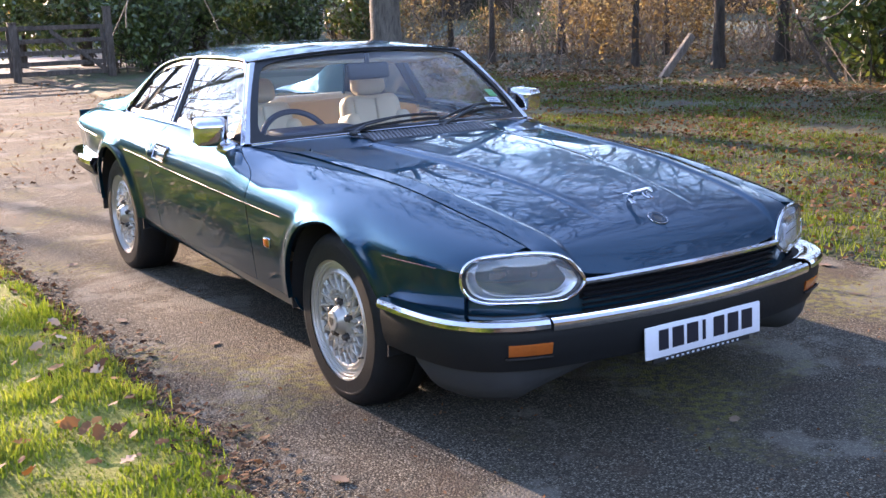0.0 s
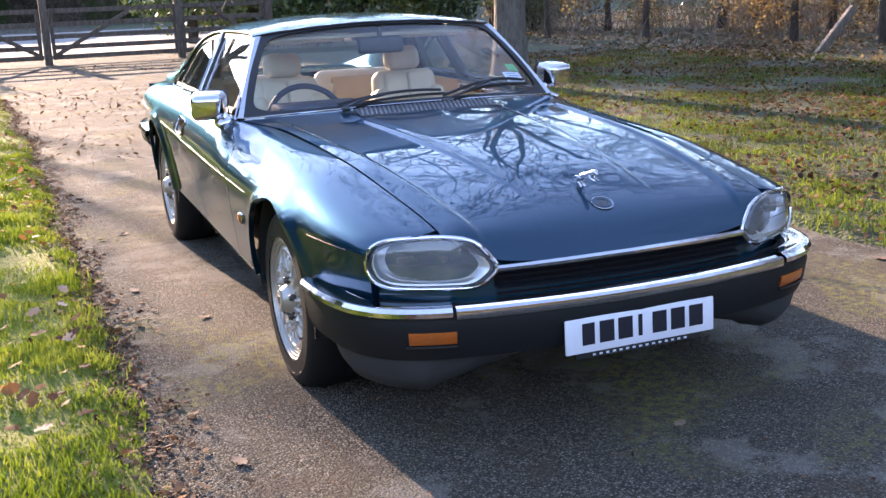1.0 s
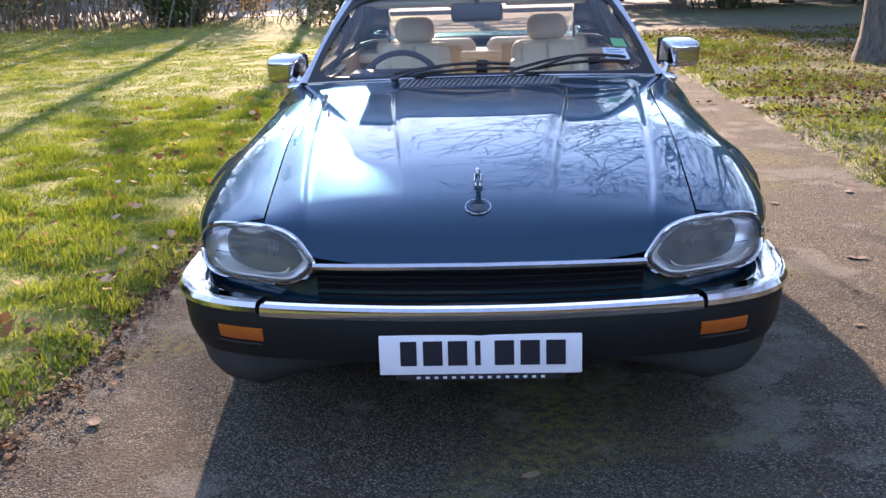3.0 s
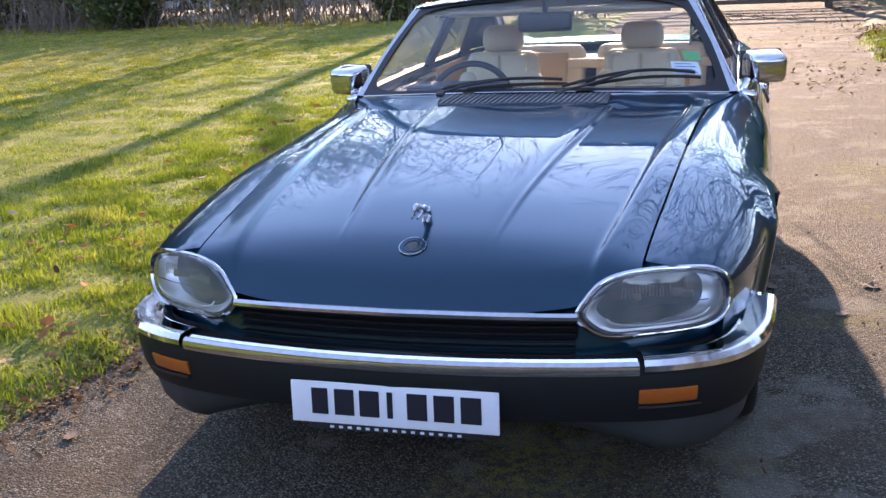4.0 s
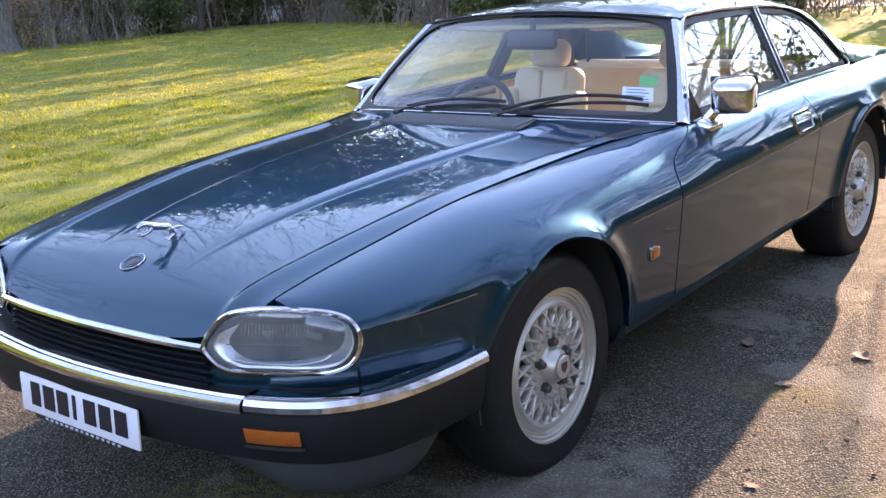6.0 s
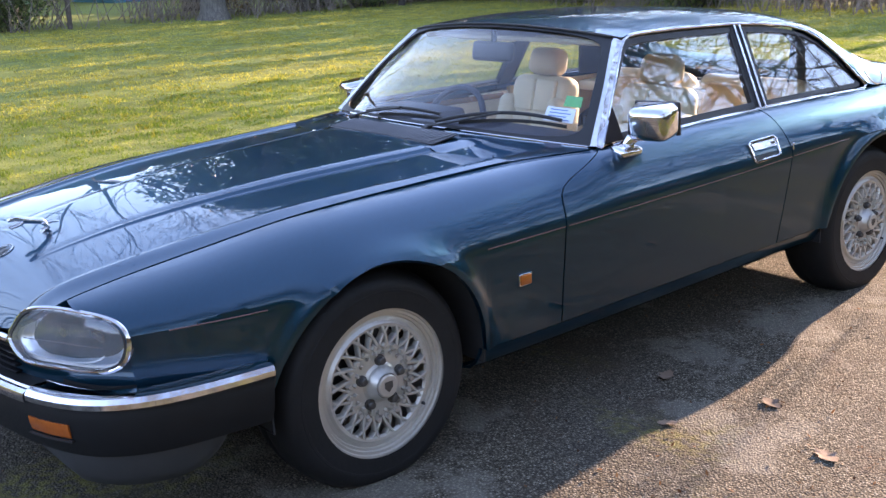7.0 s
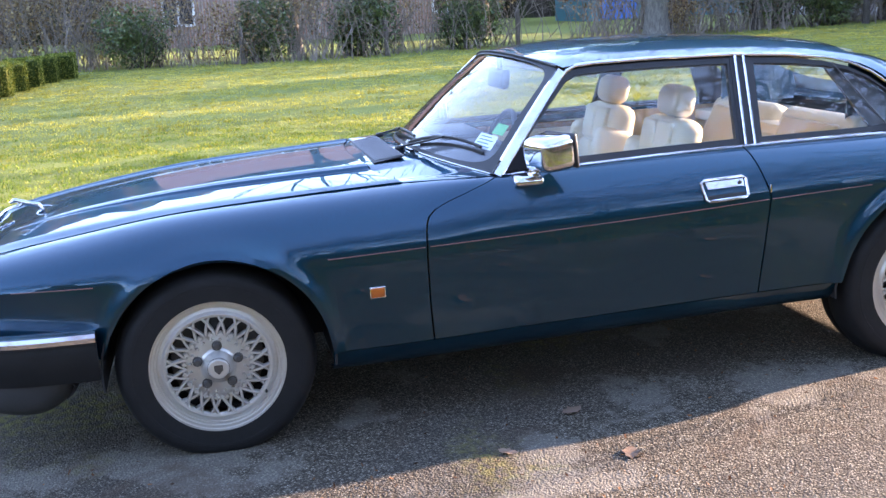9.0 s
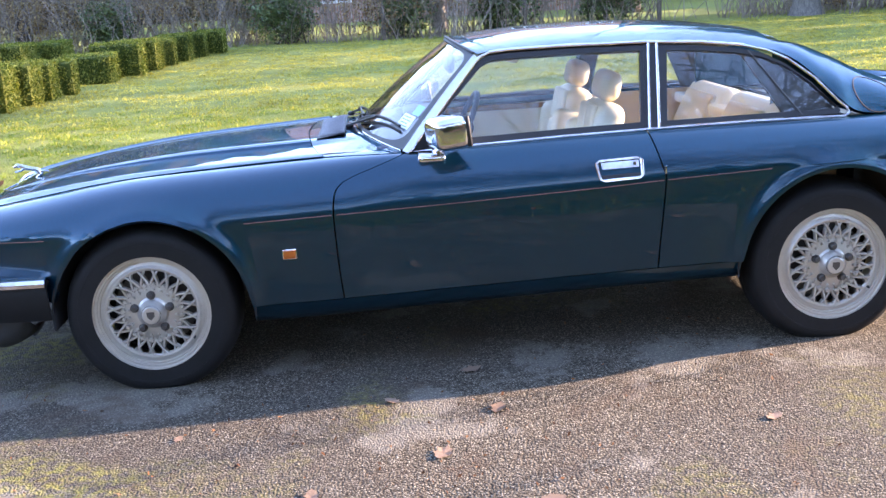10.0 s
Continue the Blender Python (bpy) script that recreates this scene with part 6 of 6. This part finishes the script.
def put(ob, x, y, rz=0.0, s=1.0, first=False):
    m = pose(x, y, turf(x, y), 0, 0, rz)
    if first:
        ob.matrix_basis = m
        ob.scale = (s, s, s)
        return ob
    c = copy_thing(ob, m)
    c.scale = (s, s, s)
    return c


rnd = random.Random(11)
# the big tree on the verge, and its kin
put(bare_tree(3, 3.4, 0.215, 2.7, 5, BARK, "large bare grey-barked tree on the verge", 0.85, 0.0, min_r=0.008, limbs=9, slim=0.40, many=3), 4.45, 8.8, 30, first=True)
tree_b = put(bare_tree(8, 3.8, 0.095, 2.6, 4, DARK_BARK, "bare dark-barked woodland tree", 0.62, 0.25), 14.0, 17.0, 0, first=True)
tree_c = put(bare_tree(21, 4.5, 0.065, 2.0, 4, DARK_BARK, "slender bare woodland tree", 0.55, 0.35), 12.2, 12.5, 0, first=True)
tree_d = put(bare_tree(33, 3.6, 0.105, 3.0, 4, DARK_BARK, "broad bare tree at the wood edge", 0.80, 0.10, min_r=0.012, limbs=8, slim=0.55, many=3), 11.8, 1.2, 0, first=True)
for x, y, s in ((11.0, -3.6, 1.05), (12.4, 6.0, 1.0), (13.8, -8.0, 1.2), (14.2, 10.6, 1.15), (16.0, 1.5, 1.4), (16.8, -5.0, 1.4), (11.4, -12.0, 1.1), (17.6, 7.5, 1.45)):
    put(tree_d, x, y, rnd.uniform(0, 360), s)
for x, y, s in ((17, 12, 1.1), (20, 20, 1.3), (11.5, 24, 1.0), (16, 28, 1.2), (22, 10, 1.3)):
    put(tree_b, x, y, rnd.uniform(0, 360), s)
put(tree_b, 12.8, 10.9, 70, 1.1)
for x, y, s in ((11.6, 16.5, 1.0), (14.5, 14, 1.0), (12.8, 20, 1.1), (17.5, 16, 1.1), (10.8, 19.5, 0.9), (9.5, 26, 1.0)):
    put(tree_c, x, y, rnd.uniform(0, 360), s)
for x, y, s in ((-27.5, 24.5, 1.2), (-24.0, 26.5, 1.35), (-20.8, 25.5, 1.2), (-17.4, 27.5, 1.3), (-13.6, 29.0, 1.2)):
    put(tree_d, x, y, rnd.uniform(0, 360), s)
# far trees beyond the lawn
for x, y, s in ((-23, 26, 1.5), (-13.5, 27, 1.3), (-30, 16, 1.5), (-29, 3, 1.1), (-27, -9, 1.2), (-33, 10, 1.5), (-18, 31, 1.6), (-9.5, 27, 1.1), (-16.5, 24.5, 1.2), (-27, 22, 1.5)):
    put(tree_b, x, y, rnd.uniform(0, 360), s * (1.7 if x < -26 else 1.3))
for x, y, s in ((-10.8, 24, 1.0), (-12.4, 23.2, 1.1), (-15.0, 23.6, 1.0), (-18.6, 25, 1.2), (-20.6, 24.2, 1.1), (-22.0, 28, 1.3), (-25.2, 25.5, 1.2), (-8.4, 23.6, 0.9), (-24.5, 19.5, 1.0), (-25.6, 16.5, 1.1)):
    put(tree_c, x, y, rnd.uniform(0, 360), s * 1.25)
put(bare_tree(33, 3.2, 0.34, 2.6, 4, BARK, "stout bare tree at the edge of the lawn", 0.7, 0.15), -24.0, 12.6, 0, first=True)

# shrubs round the lawn
sh_a = put(winter_shrub(1, 2.6, 1.8, 2.6, 1400, TWIG_LEAF, "tangled leafless winter shrub with brown leaves"), -8.0, 22.2, 0, first=True)
sh_b = put(winter_shrub(2, 2.2, 1.6, 2.0, 900, EVERGREEN, "winter shrub with a few green leaves"), -10.5, 21.6, 0, first=True)
sh_c = put(winter_shrub(4, 2.4, 1.6, 3.2, 1000, TWIG_LEAF, "tall bare twiggy shrub", 58), -24.6, 3.0, 0, first=True)
ev_a = put(evergreen_bush(7, 2.6, 2.0, 2.2, 4200, EVERGREEN, "dense dark evergreen bush"), -14.5, 21.4, 0, first=True)
pick = (sh_a, sh_b, sh_c, ev_a, sh_a, sh_c)
x = -5.6
while x > -27:
    put(pick[rnd.randrange(6)], x, 21.0 + rnd.uniform(-0.6, 1.2) + max(0, (-x - 14) * 0.22), rnd.uniform(0, 360), rnd.uniform(0.8, 1.25))
    put(pick[rnd.randrange(6)], x - 0.6, 23.4 + rnd.uniform(-0.5, 0.9) + max(0, (-x - 14) * 0.22), rnd.uniform(0, 360), rnd.uniform(1.0, 1.4))
    x -= rnd.uniform(1.0, 1.7)
y = -14.0
while y < 24:
    if not 9.2 < y < 11.4:
        put((pick if not -2 < y < 12 else (sh_c, sh_c, sh_a, sh_c, sh_b, sh_c))[rnd.randrange(6)], -25.2 + rnd.uniform(-0.6, 0.6) - 0.03 * y, y, rnd.uniform(0, 360), rnd.uniform(0.75, 1.15))
        if not -2 < y < 12:
            put((sh_c, sh_a)[rnd.randrange(2)], -27.4 + rnd.uniform(-0.5, 0.5), y + 0.6, rnd.uniform(0, 360), rnd.uniform(1.0, 1.4))
    y += rnd.uniform(1.0, 1.6)
for x, y, s in ((-24.9, -1.4, 0.8), (-25.2, 1.8, 0.95), (-25.4, 4.6, 1.0), (-25.1, 7.4, 0.85)):
    put(ev_a, x, y, rnd.uniform(0, 360), s)
# pale bush by the gate, wood-edge growth
put(evergreen_bush(9, 2.2, 1.6, 1.35, 4200, PALE_LEAF, "pale grey-leaved bush beside the gate", 0.045), -3.0, 19.6, 0, 1.12, first=True)
for x, y, s in ((-6.9, 28.0, 1.7), (-4.6, 25.5, 1.3)):
    put(tree_b, x, y, rnd.uniform(0, 360), s)
tall = put(evergreen_tree(14, 4.2, 7.0, 9000, "tall dense dark evergreen tree"), 7.4, 23.6, 0, first=True)
for x, y, s in ((5.2, 26.2, 0.9), (3.7, 27.0, 0.8), (9.4, 26.4, 0.6), (-15.5, 30.0, 0.9), (-18.6, 29.4, 1.1), (-22.0, 29.0, 0.95), (-25.4, 28.0, 1.15)):
    put(tall, x, y, rnd.uniform(0, 360), s)
for x, y, s in ((5.6, 21.9, 1.2), (9.2, 22.6, 1.2), (12.0, 23.0, 1.2), (6.4, 25, 1.4), (14.5, 5.6, 1.2), (12.1, 7.0, 1.25), (11.9, 5.3, 1.2), (12.9, 6.3, 1.5), (13.6, 3.2, 1.3), (15.2, 7.4, 1.2), (12.9, 0.6, 1.2), (-7.2, 23.4, 1.1), (8, 32, 1.7)):
    put(ev_a, x, y, rnd.uniform(0, 360), s)
for i in range(58):
    xx, yy_ = 11.8 + 9.5 * rnd.random() ** 1.5, rnd.uniform(-6.0, 28.0)
    if xx < 13.4 and 7.8 < yy_ < 12.6:
        continue
    put((sh_c, sh_a, sh_b)[i % 3], xx, yy_, rnd.uniform(0, 360), rnd.uniform(0.6, 1.0))
for i in range(16):
    if -6.5 < -8 + i * 1.5 < 5.5:
        continue
    put((sh_c, sh_a)[i % 2], -8 + i * 1.5, 36 + rnd.uniform(-1, 2), rnd.uniform(0, 360), rnd.uniform(1.0, 1.5))

ivy = put(evergreen_tree(41, 8.5, 15.0, 15000, "tall old tree with a dark ivy-clad crown", 0.17, 0.42, "tall trees beyond the lawn hedge", 0.34), -27.5, 18.5, 0, first=True)
for x, y, s in ((-31.0, 15.5, 1.0), (-24.5, 23.5, 1.1)):
    put(ivy, x, y, rnd.uniform(0, 360), s)

# clipped box hedges in blocks
def box_hedge(x, y, w, d, h, rz):
    t = thing("box_hedge", "low clipped box hedge block", "hedge", "box hedges on the lawn")
    r = np.random.default_rng(int(abs(x) * 100 + abs(y) * 10))
    n = int(1900 * (w * d + 2 * (w + d) * h))
    faces_, pts_ = r.integers(0, 5, n), r.uniform(-0.5, 0.5, (n, 3))
    for i, (axis, sgn) in enumerate(((0, 1), (0, -1), (1, 1), (1, -1), (2, 1))):
        pts_[faces_ == i, axis] = 0.5 * sgn
    pts_ = pts_ * (w, d, h) * r.normal(1.0, 0.035, (n, 1)) + (0, 0, h / 2)
    a = r.normal(0, 1, (n, 3))
    a /= np.linalg.norm(a, axis=1)[:, None]
    b = np.cross(a, r.normal(0, 1, (n, 3)))
    b /= np.linalg.norm(b, axis=1)[:, None]
    s = (0.020 * r.uniform(0.6, 1.4, n))[:, None]
    ob = stuff_mesh("foliage", np.stack([pts_ - a * s, pts_ + b * s * 0.6, pts_ + a * s, pts_ - b * s * 0.6], 1), 2, 4, n, BOX_LEAF, "", "", [(0, 1, 2, 3)])
    del ob["kind"]
    ob.parent = t
    part("hedge_core", box_bm((w * 0.93, d * 0.93, h * 0.95), 0.05, 2, pose(0, 0, h * 0.475)), BOX_LEAF, t)
    t.matrix_basis = pose(x, y - 0.5, turf(x, y - 0.5), 0, 0, rz)


for x, y, w, d, h in ((-22.0, -2.5, 0.9, 0.6, 0.55), (-21.0, -2.8, 0.8, 0.6, 0.56), (-20.0, -3.05, 0.9, 0.7, 0.58), (-18.9, -3.2, 1.0, 0.7, 0.55), (-17.7, -3.35, 1.1, 0.8, 0.6), (-16.5, -3.5, 1.0, 0.9, 0.62), (-15.2, -3.75, 1.1, 0.9, 0.5),
                      (-12.9, -3.75, 0.6, 0.7, 0.55), (-12.1, -3.85, 0.7, 0.7, 0.58), (-11.3, -3.9, 0.7, 0.75, 0.62), (-10.4, -4.0, 0.8, 0.8, 0.62), (-9.4, -4.1, 0.9, 0.8, 0.6),
                      (-21.0, -6.0, 1.4, 0.6, 0.55), (-18.8, -6.2, 1.4, 0.6, 0.6), (-16.8, -6.3, 1.2, 0.7, 0.55), (-14.6, -6.4, 1.0, 0.7, 0.5)):
    box_hedge(x, y, w, d, h, rnd.uniform(-4, 4) + 6)
# stone table among the hedges
tb = thing("stone_table", "pale stone garden table among the box hedges", "garden table", at=(-13.2, -5.7, 0))
box("table_top", (0, 0, 0.62), (1.1, 0.6, 0.07), STONE, tb, bevel=0.02)
for s in (-1, 1):
    box("table_leg", (s * 0.35, 0, 0.29), (0.16, 0.4, 0.6), STONE, tb, bevel=0.02)

# ---------------------------------------------------------------- gate and posts
def gate(x0, x1, y, flip):
    g = thing("field_gate", "weathered five-bar wooden gate across the drive", "gate", "gates across the drive", at=(0, y, 0))
    for z in (0.16, 0.37, 0.60, 0.86, 1.14):
        box("gate_bar", ((x0 + x1) / 2, 0, z), (x1 - x0, 0.03, 0.10), OLD_WOOD, g, bevel=0.006, seg=1)
    for x in (x0 + 0.04, x1 - 0.04):
        box("gate_upright", (x, 0.03, 0.64), (0.08, 0.035, 1.08), OLD_WOOD, g, bevel=0.006, seg=1)
    a, b = (x0, x1) if flip else (x1, x0)
    ang = math.degrees(math.atan2(0.92, (b - a) * 0.62))
    ln = math.hypot(0.92, (b - a) * 0.62)
    box("gate_brace", (a + (b - a) * 0.31, -0.03, 0.62), (ln, 0.03, 0.09), OLD_WOOD, g, bevel=0.006, seg=1, rot=(0, -ang, 0))


gate(-0.35, 2.35, 21.3, True)
gate(2.45, 4.35, 21.3, False)
gate(-3.1, -0.55, 21.3, False)
for x, h in ((-0.45, 1.45), (2.40, 1.3), (4.45, 1.6), (-3.2, 1.4)):
    p = thing("gate_post", "square weathered wooden gate post", "post", "gate posts", at=(x, 21.3, 0))
    box("post", (0, 0, h / 2 - 0.05), (0.16, 0.16, h), OLD_WOOD, p, bevel=0.012)
    box("post_cap", (0, 0, h - 0.04), (0.18, 0.18, 0.03), OLD_WOOD, p, bevel=0.008)
lp = thing("leaning_post", "leaning old fence post at the wood edge", "post", at=(11.2, 10.6, turf(11.2, 10.6)))
box("post", (0.22, 0, 0.34), (0.13, 0.10, 1.0), GREY_WOOD, lp, bevel=0.015, rot=(0, 40, -10))
for x, y, h in ((-24.2, 1.2, 1.0), (-24.3, 5.0, 1.0), (-24.1, 8.6, 1.1)):
    q = thing("fence_post", "short grey wooden fence post", "post", "fence posts by the lawn", at=(x, y, 0))
    box("post", (0, 0, h / 2 - 0.05), (0.11, 0.11, h), OLD_WOOD, q, bevel=0.015)

# ---------------------------------------------------------------- buildings beyond the hedge
house = thing("brick_house", "red brick house with a tiled roof beyond the hedge", "house", at=(-44, 4.5, 0))
box("wall", (0, 0, 2.6), (7, 15, 5.2), BRICK, house, bevel=0.02, seg=1)
verts = [(-4, -8, 5.1), (4, -8, 5.1), (4, 8, 5.1), (-4, 8, 5.1), (0, -8, 8.2), (0, 8, 8.2)]
piece("roof", verts, [(0, 1, 4), (2, 3, 5), (1, 2, 5, 4), (3, 0, 4, 5), (0, 3, 2, 1)], SLATE, house)
for y, z in ((-5, 1.5), (-1.2, 1.5), (2.6, 1.5), (6, 1.5), (-5, 3.9), (-1.2, 3.9), (2.6, 3.9), (6, 3.9)):
    w = box("window", (3.52, y, z), (0.06, 1.3, 1.3), WHITE_PAINT, house, "white-framed window", bevel=0.01, seg=1)
    for k in (-1, 1):
        box("pane", (3.56, y + k * 0.3, z), (0.03, 0.5, 1.1), DARK_PANE, w, bevel=0)
shed = thing("blue_shed", "blue and teal clad shed beyond the hedge", "shed", at=(-46, 22.0, 0))
box("wall", (0, 0, 1.6), (5, 8, 3.2), TEAL_METAL, shed, bevel=0.02, seg=1)
box("door", (2.53, -2.6, 1.4), (0.08, 1.8, 2.6), BLUE_SHEET, shed, "bright blue door", bevel=0.01, seg=1)
verts = [(-2.8, -4.3, 3.1), (2.8, -4.3, 3.1), (2.8, 4.3, 3.1), (-2.8, 4.3, 3.1), (0, -4.3, 4.2), (0, 4.3, 4.2)]
piece("roof", verts, [(0, 1, 4), (2, 3, 5), (1, 2, 5, 4), (3, 0, 4, 5), (0, 3, 2, 1)], TEAL_METAL, shed)

# ---------------------------------------------------------------- distant tree line all round
cx, cy, R = -5.0, 6.0, 56.0
verts, na, nz = [], 420, 9
for k in range(nz):
    for i in range(na):
        a = 2 * math.pi * i / na
        south = max(0.0, math.sin(a + 0.1)) ** 4
        h = lerp(12.5 - 1.5 * math.cos(a), 8.0, south) * (1 + 0.30 * noise.noise(Vector((math.cos(a) * 5, math.sin(a) * 5, 1.0)))) + 1.3 * noise.noise(Vector((math.cos(a) * 40, math.sin(a) * 40, 2.0)))
        z = h * (k / (nz - 1)) ** 0.9
        r = R + 2.2 * noise.noise(Vector((math.cos(a) * 22, math.sin(a) * 22, z * 0.5))) + 1.0 * noise.noise(Vector((math.cos(a) * 70, math.sin(a) * 70, z * 1.3))) + 2.5 * (k / (nz - 1)) ** 3
        verts.append((cx + r * math.cos(a), cy + r * math.sin(a), z - 0.1))
tree_line = tagged(new("backdrop", mesh_data("backdrop", verts, grid_faces(nz, na, wrap=True), FAR_WOOD, 80, False)), "distant winter woodland round the garden", "woodland", kind="structure")
